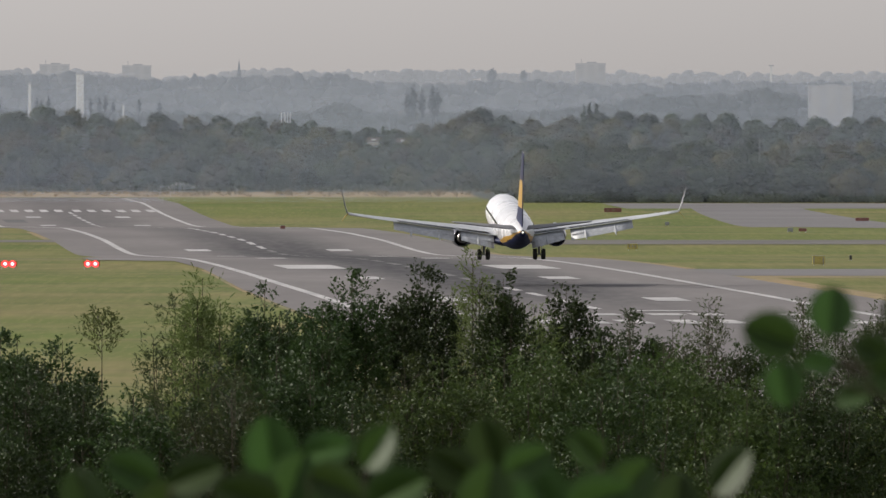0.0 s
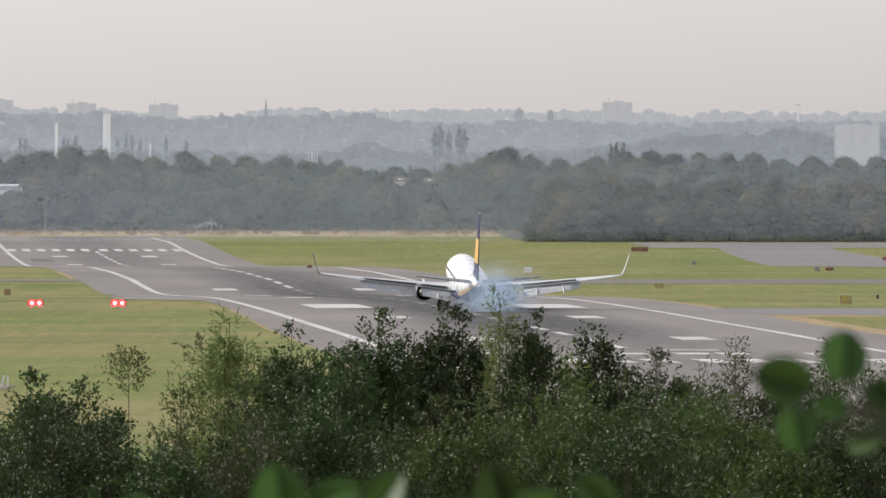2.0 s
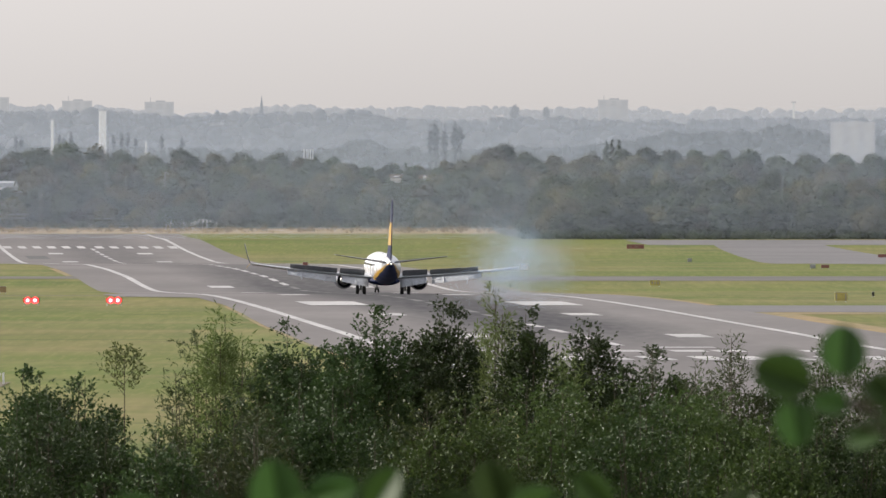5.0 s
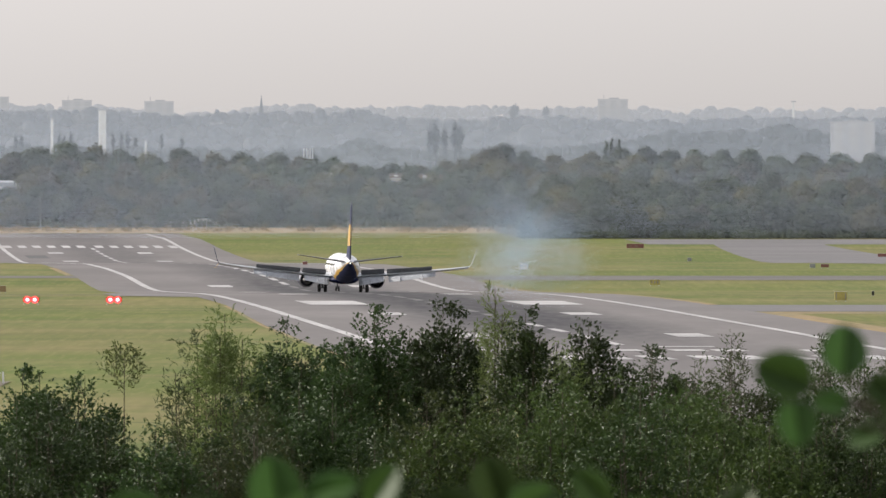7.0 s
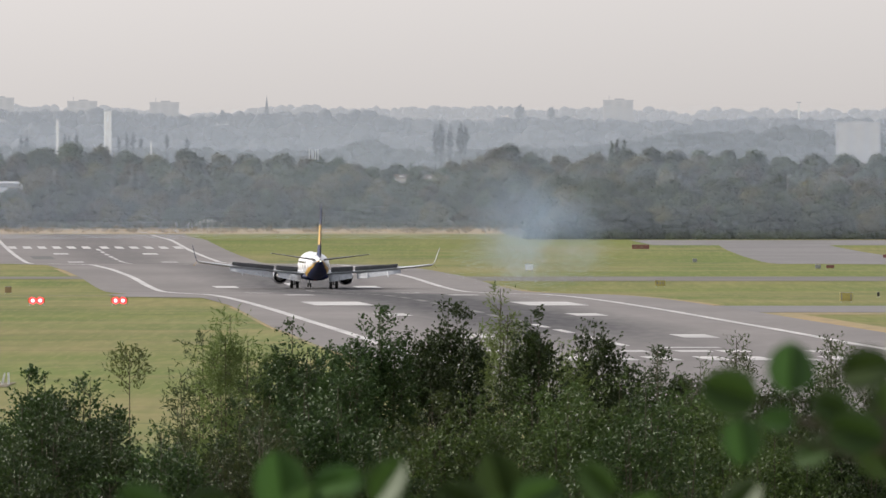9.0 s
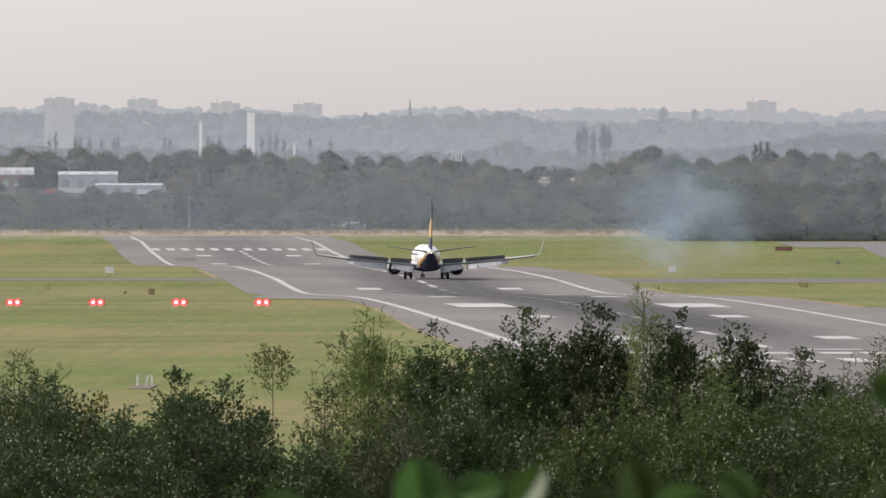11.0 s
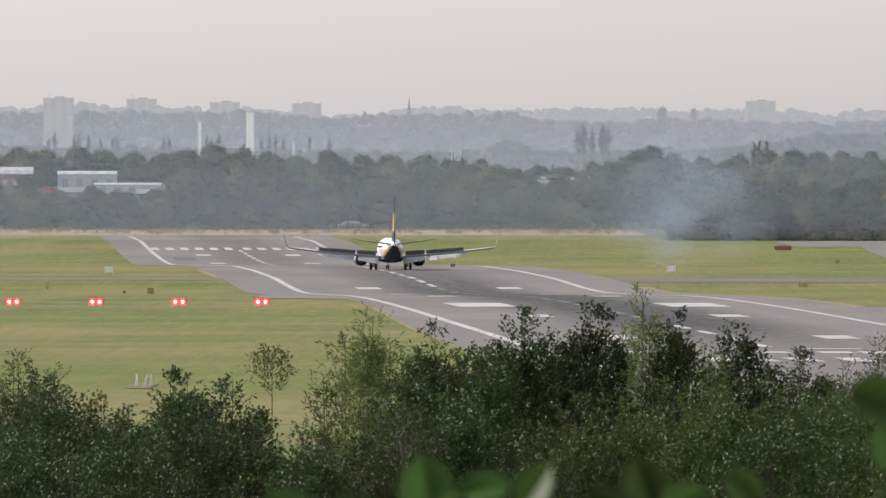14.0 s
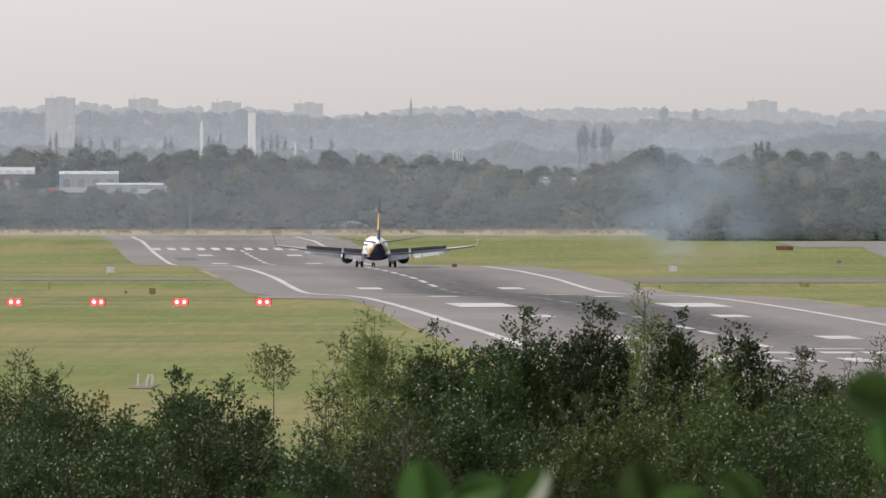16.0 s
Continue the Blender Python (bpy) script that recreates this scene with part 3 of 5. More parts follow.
def build_gear(plane):
    legs = []
    for s in (-1, 1):
        bm = bmesh.new()
        rod(bm, (s * 2.86, 0, 0.56), (s * 2.75, 0.1, 2.3), 0.13, 0.16, 14)
        rod(bm, (s * 2.4, 0, 0.57), (s * 3.32, 0, 0.57), 0.09, seg=12)
        rod(bm, (s * 2.8, 0.0, 1.3), (s * 1.6, 0.1, 2.1), 0.07, seg=10)
        rod(bm, (s * 2.84, -0.3, 0.8), (s * 2.8, -0.32, 1.45), 0.05, seg=8)
        g = part("main_gear", bm, STRUT, plane, "main landing gear leg")
        legs.append(g)
        for dx in (-0.43, 0.43):
            build_wheel("wheel", g, s * 2.86 + dx, 0, 0.57, 0.42)
        part("gear_door", boxed(s * 3.12 - 0.03, -0.5, 1.0, s * 3.12 + 0.03, 0.5, 2.1, bevel=0.02), GREY_SKIN, g)
    bm = bmesh.new()
    rod(bm, (0, 15.6, 0.35), (0, 15.5, 1.8), 0.09, 0.11, 12)
    rod(bm, (-0.3, 15.6, 0.35), (0.3, 15.6, 0.35), 0.06, seg=10)
    rod(bm, (0, 15.7, 0.9), (0, 16.7, 1.6), 0.05, seg=8)
    g = part("nose_gear", bm, STRUT, plane, "nose landing gear leg")
    for dx in (-0.2, 0.2):
        build_wheel("wheel", g, dx, 15.6, 0.345, 0.2)
    for s in (-1, 1):
        part("gear_door", boxed(s * 0.42 - 0.02, 15.0, 0.95, s * 0.42 + 0.02, 16.6, 1.5), NAVY, g)
    return legs


def build_tail(plane):
    secs = [(4.2, -9.2, 8.6), (4.7, -9.9, 8.0), (5.6, -12.0, 6.1), (6.5, -12.87, 5.52), (7.0, -13.35, 5.2), (8.4, -14.7, 4.4), (9.4, -15.67, 3.82), (10.5, -16.7, 3.2), (12.3, -18.3, 2.2), (12.5, -18.7, 1.5)]
    rings = []
    for z, y, c in secs:
        base = foil(0, y, c, 0, 0.105)
        rings.append([(h * 1.0, yy, z) for _, yy, h in base])
    bm = loft(bmesh.new(), rings)
    for f in bm.faces:
        z = f.calc_center_median().z
        f.material_index = 1 if 6.5 < z < 9.4 else 0
    fin = part("tail_fin", bm, NAVY, plane, "navy tail fin with golden yellow emblem")
    fin.data.materials.append(YELLOW)
    part("fin_tip_light", rod(bmesh.new(), (0, -20.2, 12.42), (0, -20.3, 12.42), 0.05, 0.03, 10), TAIL_LIGHT, fin)
    part("rudder", loft(bmesh.new(), [[(q * 0.06, y, z) for q, y in ((-1, yt + 0.05), (1, yt + 0.05), (0.2, yt - 0.12), (-0.2, yt - 0.12))] for z, yt in ((5.4, -18.05), (12.3, -20.5))]), NAVY, fin)
    for s in (-1, 1):
        rings = [foil(s * x, y, c, z, 0.09) for x, y, c, z in ((0.3, -13.4, 3.9, 4.25), (1.0, -13.8, 3.65, 4.34), (4.0, -15.6, 2.5, 4.76), (7.0, -17.35, 1.35, 5.18), (7.18, -17.6, 0.9, 5.2))]
        # the darker grey paints in the shade on the tailplane
        st = shell("tailplane", rings, COMPOSITE_SHADE_GREY, plane, "grey horizontal tailplane, its shade painted as dark grey")
        part("elevator_edge", loft(bmesh.new(), [[(s * x, yy, z + dz) for yy, dz in ((y + 0.02, 0.05), (y - 0.1, 0.0), (y + 0.02, -0.05))] for x, y, z in ((1.2, -17.35, 4.36), (7.0, -18.68, 5.18))]), DARK_METAL, st)
    part("tail_light", rod(bmesh.new(), (0, -18.98, 4.15), (0, -19.06, 4.15), 0.1, 0.06, 10), TAIL_LIGHT, plane)
    part("belly_beacon", rod(bmesh.new(), (0, -3.0, 1.32), (0, -3.0, 1.18), 0.12, 0.06, 10), BEACON, plane)


def build_airliner():
    plane = thing("airliner", pose(0, 0, 0), "white navy and yellow twin-engine jet airliner landing on the runway", "airplane")
    build_fuselage(plane)
    wings = []
    for s in (-1, 1):
        wings.append((build_wing(plane, s), s))
        build_engine(plane, s)
    legs = build_gear(plane)
    build_tail(plane)
    fair = [[(w * math.sin(a), y, 1.75 + h * math.cos(a)) for a in np.linspace(0, 2 * math.pi, 25)[:-1]] for y, w, h in ((7.5, 0.3, 0.2), (6.0, 1.7, 0.5), (2, 2.1, 0.6), (-2, 2.0, 0.6), (-4.5, 0.4, 0.2))]
    shell("belly_fairing", fair, NAVY, plane)
    spoilers = []
    for w, s in wings:
        for x0, x1, c in ((2.4, 5.6, 1.2), (5.9, 7.95, 1.1), (7.98, 10.0, 1.05), (10.03, 12.0, 0.95)):
            spoilers.append(build_spoiler(w, s, x0, x1, c))
    return plane, wings, spoilers, legs


PLANE, WINGS, SPOILERS, LEGS = build_airliner()


# ---- tyre smoke: clouds of fine soot flecks ----
SMOKE = bpy.data.materials.new("pale_blue_smoke")
_nt, _p, _out = links(SMOKE)
_p.inputs["Base Color"].default_value = (0.48, 0.62, 0.77, 1)
_p.inputs["Roughness"].default_value = 1
_tr = node(_nt, "ShaderNodeBsdfTranslucent", Color=(0.48, 0.62, 0.77, 1))
_mx = _nt.nodes.new("ShaderNodeMixShader")
_nt.links.new(_p.outputs[0], _mx.inputs[1])
_nt.links.new(_tr.outputs[0], _mx.inputs[2])
_nt.links.new(_mx.outputs[0], _out.inputs["Surface"])


def smoke_puff(seed, n, sx, sy, sz, size):
    rng = np.random.default_rng(seed)
    lobes = rng.normal(0, 0.55, (7, 3))
    c = (rng.normal(0, 0.55, (n, 3)) + lobes[rng.integers(0, 7, n)]) * (sx, sy, sz)
    a = rng.normal(0, 1, (n, 3))
    a /= np.linalg.norm(a, axis=1)[:, None]
    b = np.cross(a, rng.normal(0, 1, (n, 3)))
    b /= np.linalg.norm(b, axis=1)[:, None]
    v = np.stack([c + a * size, c + b * size, c - a * size, c - b * size], 1).reshape(-1, 3)
    f = np.arange(4 * n).reshape(-1, 4)
    ob = mesh_object("smoke_puff", v.tolist(), f.tolist(), [SMOKE])
    return tagged(ob, "thin bluish puff of tyre smoke drifting over the runway", "smoke", "tyre smoke", "stuff")


PUFFS = [smoke_puff(11 + i, 24000, 2.3, 4.0, 1.9, 0.0121) for i in range(9)]


# ---- airfield furniture ----
def build_papi():
    def unit():
        t = thing("approach_light_unit", pose(0, 0, 0), "low orange slope-indicator light box glowing red on the grass", "runway light", "slope indicator lights")
        body = part("housing", boxed(-0.95, -0.3, 0.35, 0.95, 0.6, 0.85, bevel=0.05), ORANGE, t)
        part("hood", boxed(-1.0, -0.45, 0.85, 1.0, 0.3, 0.9, bevel=0.02), ORANGE, body)
        for x in (-0.42, 0.42):
            # glowing red disc added behind each lamp to paint its halo
            part("lens_ring", rod(bmesh.new(), (x, -0.31, 0.6), (x, -0.36, 0.6), 0.40, seg=24), PAPI_HALO, t, "red glowing disc added as lamp halo")
            part("lamp", rod(bmesh.new(), (x, -0.365, 0.6), (x, -0.39, 0.6), 0.2, seg=24), PAPI_CORE, t, "bright pinkish lamp")
        for x in (-0.8, 0.8):
            for y in (-0.15, 0.45):
                part("leg", rod(bmesh.new(), (x, y, -0.1), (x, y, 0.36), 0.035), GALV, t)
        return t
    first = None
    for b in (-20.26, -25.36, -30.47, -35.58):
        x, y = polar(b, 1853)
        m = pose(x, y, gz(y) + 0.02, 0, 0, 2)
        if first is None:
            first = unit()
            first.matrix_world = m
        else:
            copy_thing(first, m)


def board(name, b, d, w, h, material, label, category="sign", legs=0.35, depth=0.18, stripes=None):
    x, y = polar(b, d)
    t = thing(name, pose(x, y, gz(y) + 0.03), label, category)
    panel = part("panel", boxed(-w / 2, -depth / 2, legs, w / 2, depth / 2, legs + h, bevel=0.03), material, t)
    part("rim", boxed(-w / 2 - 0.03, -depth / 2 + 0.03, legs + h, w / 2 + 0.03, depth / 2 - 0.03, legs + h + 0.04), GALV, t)
    for k in (-0.4, 0.4):
        part("leg", rod(bmesh.new(), (k * w, 0, -0.1), (k * w, 0, legs), 0.04), GALV, t)
    for x0, x1, z0, z1, mt in stripes or ():
        part("lettering_bar", boxed(x0, -depth / 2 - 0.012, z0, x1, -depth / 2 + 0.01, z1), mt, panel)
    return t


def post(b, d, h, lean):
    x, y = polar(b, d)
    t = thing("marker_post", pose(x, y, gz(y), 0, lean, 0), "short white marker post on bare soil", "post", "white marker posts")
    part("shaft", boxed(-0.07, -0.05, -0.1, 0.07, 0.05, h, bevel=0.02), WHITE_PAINT, t)
    part("cap", boxed(-0.08, -0.06, h, 0.08, 0.06, h + 0.03), WHITE_PAINT, t)
    return t


def light_stand(b, d, h, heads):
    x, y = polar(b, d)
    t = thing("approach_light_stand", pose(x, y, gz(y)), "slim steel approach light stand with small lamps", "light stand", "approach light stands")
    part("pole", rod(bmesh.new(), (0, 0, -0.1), (0, 0, h), 0.09, 0.06), GALV, t)
    bar = part("crossbar", boxed(-heads * 0.5, -0.05, h, heads * 0.5, 0.05, h + 0.1), GALV, t)
    for i in range(heads):
        xx = (i - (heads - 1) / 2) * 0.9
        part("lamp_head", rod(bmesh.new(), (xx, 0, h + 0.1), (xx, 0, h + 0.4), 0.1, 0.18), WHITE_PAINT, bar)


build_papi()
board("guidance_board", -29.67, 2590, 1.35, 0.95, WHITE_PAINT, "blank white guidance board standing on the grass")
board("guidance_board", 4.97, 2610, 1.3, 0.95, WHITE_PAINT, "blank white guidance board standing on the grass")
board("marker_box", 24.49, 1905, 1.45, 0.95, SIGN_YELLOW, "yellow marker box beside the taxiway, haze in its colour", depth=0.8, legs=0.15,
      stripes=[(-0.6, -0.5, 0.25, 0.98, STRUT), (0.5, 0.6, 0.25, 0.98, STRUT)])
board("taxiway_sign", 13.04, 2395, 1.5, 0.75, SIGN_YELLOW, "small yellow taxiway sign beside the taxiway", legs=0.2,
      stripes=[(-0.5, -0.35, 0.4, 0.75, STRUT), (-0.08, 0.08, 0.4, 0.75, STRUT), (0.35, 0.5, 0.4, 0.75, STRUT)])
board("taxiway_sign", -33.46, 2370, 0.35, 1.1, SIGN_YELLOW, "narrow yellow taxiway marker on the grass", legs=0.1)
board("taxiway_sign", -27.10, 2230, 0.9, 0.8, SIGN_ORANGE, "small pale orange sign on the grass", legs=0.1)
board("taxiway_sign", -28.73, 2260, 0.4, 0.4, SIGN_ORANGE, "small pale orange sign on the grass", legs=0.1)
board("runway_sign", 11.83, 3880, 4.1, 1.0, SIGN_RED, "long dark red runway sign on the grass", legs=0.2,
      stripes=[(-1.6, -0.9, 0.45, 0.95, WALL_BRICK), (-0.2, 0.6, 0.45, 0.95, WALL_BRICK)])
board("runway_sign", 23.51, 2690, 1.3, 0.5, SIGN_RED, "small red runway sign on the grass", legs=0.15)
board("equipment_box", 22.75, 2690, 0.9, 0.6, STRUT, "small dark equipment box on the grass", "box", legs=0.1, depth=0.6)
board("equipment_box", 15.17, 3600, 0.9, 0.7, STRUT, "small dark equipment box on the grass", "box", legs=0.1, depth=0.6)
board("equipment_box", -8.49, 2800, 0.8, 0.5, SIGN_RED, "small rusty equipment box on the grass", "box", legs=0.1, depth=0.6)
board("equipment_box", 26.47, 2000, 0.3, 0.5, DARK_METAL, "small dark marker on the grass", "box", legs=0.1, depth=0.3)
board("marker_box", 27.17, 3700, 3.0, 0.7, SIGN_RED, "dull red marker board by the taxiway", legs=0.15)
for b, lean in ((-27.97, 2), (-27.48, 14), (-27.06, -2)):
    post(b, 1188, 0.85, lean)
for b, h, n in ((-17.88, 2.2, 1), (-16.77, 2.0, 1), (-16.00, 2.0, 1), (-15.41, 1.8, 2), (-15.17, 2.4, 2), (-14.82, 2.9, 3), (-14.54, 2.5, 3), (-13.95, 1.9, 1)):
    light_stand(b, 4320, h, n)


# ---- woodland behind the airfield ----
def leaf_cloud(rng, centres, radii, per, size):
    """Leaf clumps on the skins of several lobes: bent quads facing outward, with gaps between."""
    vs = []
    for (c, r) in zip(centres, radii):
        n = max(8, int(per * r * r))
        d = rng.normal(0, 1, (n, 3))
        d[:, 2] = np.abs(d[:, 2]) * 0.9 - 0.35
        d /= np.linalg.norm(d, axis=1)[:, None]
        p = np.array(c) + d * r * (0.75 + 0.35 * rng.random((n, 1)))
        nrm = d + rng.normal(0, 0.45, (n, 3))
        nrm /= np.linalg.norm(nrm, axis=1)[:, None]
        a = np.cross(nrm, rng.normal(0, 1, (n, 3)))
        a /= np.linalg.norm(a, axis=1)[:, None]
        b = np.cross(nrm, a)
        s = size * (0.6 + 0.8 * rng.random((n, 1)))
        vs.append(np.stack([p - a * s, p - b * s * 0.7 + nrm * 0.1 * s, p + a * s, p + b * s * 0.7 - nrm * 0.1 * s], 1).reshape(-1, 3))
    v = np.concatenate(vs)
    return v, np.arange(len(v)).reshape(-1, 4)


def tree_kind(seed, height, width, material, label, tall=False):
    rng = np.random.default_rng(seed)
    t = thing("tree", pose(0, 0, -50), label, "tree", "woodland trees")
    bm = bmesh.new()
    rod(bm, (0, 0, -0.6), (0.1, 0, height * 0.45), 0.3, 0.2, 8)
    for k in range(5):
        a = rng.random() * 6.28
        rod(bm, (0, 0, height * (0.2 + 0.06 * k)), (math.cos(a) * width * 0.3, math.sin(a) * width * 0.3, height * (0.5 + 0.08 * k)), 0.14, 0.05, 6)
    part("trunk", bm, BARK, t)
    cs, rs = [], []
    n = 18 if not tall else 12
    for i in range(n):
        if tall:
            z = height * (0.12 + 0.8 * i / n)
            rr = width * 0.5 * (1 - 0.65 * (i / n)) * (0.8 + 0.3 * rng.random())
            cs.append((rng.normal(0, 0.1 * width), rng.normal(0, 0.1 * width), z))
            rs.append(rr)
        else:
            u = rng.random()
            z = height * (0.12 + 0.68 * u)
            reach = width * 0.5 * math.sqrt(max(0.05, 1 - (2 * u - 0.75) ** 2)) * 0.72
            a = 6.28 * i * 0.382 + rng.random()
            cs.append((math.cos(a) * reach * (0.5 + 0.5 * rng.random()), math.sin(a) * reach * (0.5 + 0.5 * rng.random()), z))
            rs.append(width * (0.15 + 0.12 * rng.random()))
    v, f = leaf_cloud(rng, cs, rs, 46, 0.27 if not tall else 0.2)
    core = bmesh.new()     # the dense inner mass of each bough
    for c, r in zip(cs, rs):
        bmesh.ops.create_icosphere(core, subdivisions=1 if tall else 2, radius=r * 0.84, matrix=Matrix.Translation(c) @ Matrix.Diagonal((1, 1, 0.92, 1)))
    for q in core.verts:
        q.co += Vector(noise.noise_vector(q.co * 0.9 + Vector((seed, 0, 0)))) * 0.28
    cv = np.array([q.co[:] for q in core.verts])
    cf = [[len(v) + q.index for q in face.verts] for face in core.faces]
    core.free()
    mesh_object("crown", np.concatenate([v, cv]).tolist(), f.tolist() + cf, [material], parent=t)
    return t


# outline of the woodland against the distance, and of its front row: bearing, angle below the horizon in milliradians
WOOD_TOP = [(-36.5, -2.3), (-34.7, -3.0), (-33.0, -2.2), (-30.9, -2.85), (-29.5, -2.3), (-27.3, -2.1), (-25.2, -2.6), (-21.0, -2.6), (-18.2, -2.15), (-13.3, -2.05), (-10.9, -2.15), (-7.8, -2.15),
            (-5.0, -1.4), (0.0, -1.5), (2.6, -2.1), (3.4, -2.8), (4.2, -2.2), (6.1, -2.05), (8.9, -2.2), (11.0, -2.35), (12.7, -2.6), (14.5, -2.0), (17.6, -2.3), (20.7, -2.05), (23.2, -2.15), (30.2, -1.9)]
WOOD_FOOT = [(-38.8, 1.05), (-24.0, 1.15), (-14.0, 1.25), (-12.5, 0.75), (-9.0, 0.85), (4.0, 1.1), (8.0, 0.75), (9.5, 0.55), (12.5, 1.2), (20.0, 0.9), (24.0, 1.3), (30.2, 0.8)]


def build_woods():
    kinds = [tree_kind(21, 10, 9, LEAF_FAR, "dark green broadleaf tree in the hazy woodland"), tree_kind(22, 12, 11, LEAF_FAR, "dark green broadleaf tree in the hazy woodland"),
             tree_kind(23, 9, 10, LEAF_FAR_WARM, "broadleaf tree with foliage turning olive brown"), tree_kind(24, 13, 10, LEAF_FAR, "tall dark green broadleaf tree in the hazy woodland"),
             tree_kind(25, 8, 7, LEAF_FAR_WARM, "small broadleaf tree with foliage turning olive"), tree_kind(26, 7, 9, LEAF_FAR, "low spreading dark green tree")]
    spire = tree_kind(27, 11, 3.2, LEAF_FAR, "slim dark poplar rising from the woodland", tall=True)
    crown_top = {k: max(v.co.z for c in k.children for v in c.data.vertices) for k in kinds + [spire]}
    rng = random.Random(5)
    used = set()

    def put(kind, b, d, h, wide=None):
        """A tree whose crown ends h above the ground."""
        x, y = polar(b, d)
        sz = h / crown_top[kind]
        sx = wide or min(1.5, max(0.7, sz * 1.25))
        m = pose(x, y, gz(y) - 0.2, 0, 0, rng.random() * 360)
        if kind not in used:
            used.add(kind)
            t = kind
        else:
            t = copy_thing(kind, m)
        t.matrix_basis = m @ Matrix.Diagonal((sx, sx, sz, 1))

    def top_at(b, d, k):
        foot = float(np.interp(b, [p[0] for p in WOOD_FOOT], [p[1] for p in WOOD_FOOT]))
        line = float(np.interp(b, [p[0] for p in WOOD_TOP], [p[1] for p in WOOD_TOP]))
        return EYE_Z - (foot + (line - foot) * k + rng.uniform(-0.16, 0.3)) * d / 1000

    rows = [(4394, -38.8, 6.4, 0.0), (4410, -38.8, 7.0, 0.16), (4432, -38.8, 7.5, 0.28), (4456, -25.0, 8.0, 0.40), (4482, -25.0, 9.0, 0.50), (4510, -25.0, 30.2, 0.60),
            (4545, -24.0, 30.2, 0.70), (4585, -24.0, 30.2, 0.80), (4630, -38.8, 30.2, 0.90), (4680, -38.8, 30.2, 1.0), (4455, -38.8, -25.0, 0.26), (4500, -38.8, -25.0, 0.18), (4522, -38.8, -25.0, 0.21), (4574, -38.8, -33.9, 0.42),
            (4110, 7.4, 30.2, 0.0), (4130, 6.2, 30.2, 0.10), (4165, 6.6, 30.2, 0.22), (4210, 6.6, 30.2, 0.32), (4265, 6.6, 30.2, 0.42), (4330, 6.8, 30.2, 0.52), (4410, 7.0, 30.2, 0.62)]
    for d, b0, b1, k in rows:
        b = b0 + rng.random()
        while b < b1:
            dd = d + rng.uniform(-10, 10)
            h = top_at(b, dd, k) - gz(dd)
            if h > 1.6:
                put(rng.choice(kinds), b, dd, h)
            b += rng.uniform(6.4, 10.5) * (1.15 if d < 4300 else 1.0) / d * 1000
    # broad bushes that stand forward of the wood's edge
    for kind, b, below, wide in ((1, 9.5, 0.6, 1.35), (1, 11.9, 1.5, 1.0), (0, 7.5, 1.6, 1.1), (1, 14.6, 1.2, 1.3), (0, 17.2, 1.0, 1.3), (0, 19.9, 0.9, 1.25), (1, 22.8, 1.05, 1.35), (2, 26.4, 1.2, 1.2)):
        put(kinds[kind], b, 4098, EYE_Z - below * 4.098 - gz(4098), wide)
    put(kinds[2], -12.6, 4386, EYE_Z - 0.95 * 4.386 - gz(4386), 1.2)
    for b, d, top in ((10.02, 4700, 26.9), (10.42, 4702, 27.4), (10.80, 4700, 27.1), (-2.30, 4560, 20.3)):
        put(spire, b, d, top - gz(d), 0.8)


def undergrowth():
    """Low scrub along the foot of the woods, uncountable."""
    rng = np.random.default_rng(77)
    cs, rs = [], []
    for b0, b1, d, n, r0, r1 in ((-38.75, 6.82, 4382, 170, 0.7, 1.7), (5.08, 31.17, 4092, 130, 0.8, 2.0), (-38.75, 6.82, 4440, 150, 1.0, 2.2), (-25.18, 7.51, 4510, 120, 1.0, 2.2)):
        for b in np.linspace(b0, b1, n):
            dd = d + rng.normal(0, 4)
            r = rng.uniform(r0, r1)
            cs.append(((b + rng.normal(0, 0.2)) * dd / 1000, dd, gz(dd) + 0.35 * r))
            rs.append(r)
    v, f = leaf_cloud(rng, cs, rs, 30, 0.34)
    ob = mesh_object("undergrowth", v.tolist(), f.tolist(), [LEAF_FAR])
    tagged(ob, "tangled dark green scrub along the foot of the woodland", "scrub", kind="stuff")


def dry_tufts():
    rng = np.random.default_rng(78)
    cs, rs = [], []
    for i in range(420):
        d = rng.uniform(4282, 4360)
        b = rng.uniform(-38.75, 4.90 - (4360 - d) * 0.03)
        r = rng.uniform(0.35, 0.85)
        cs.append((b * d / 1000, d, gz(d) + 0.2 + 0.3 * r))
        rs.append(r)
    v, f = leaf_cloud(rng, cs, rs, 60, 0.16)
    ob = mesh_object("dry_tufts", v.tolist(), f.tolist(), [DRY_GRASS])
    tagged(ob, "ragged tufts of dry tan grass", "grass", kind="stuff")


build_woods()
undergrowth()
dry_tufts()


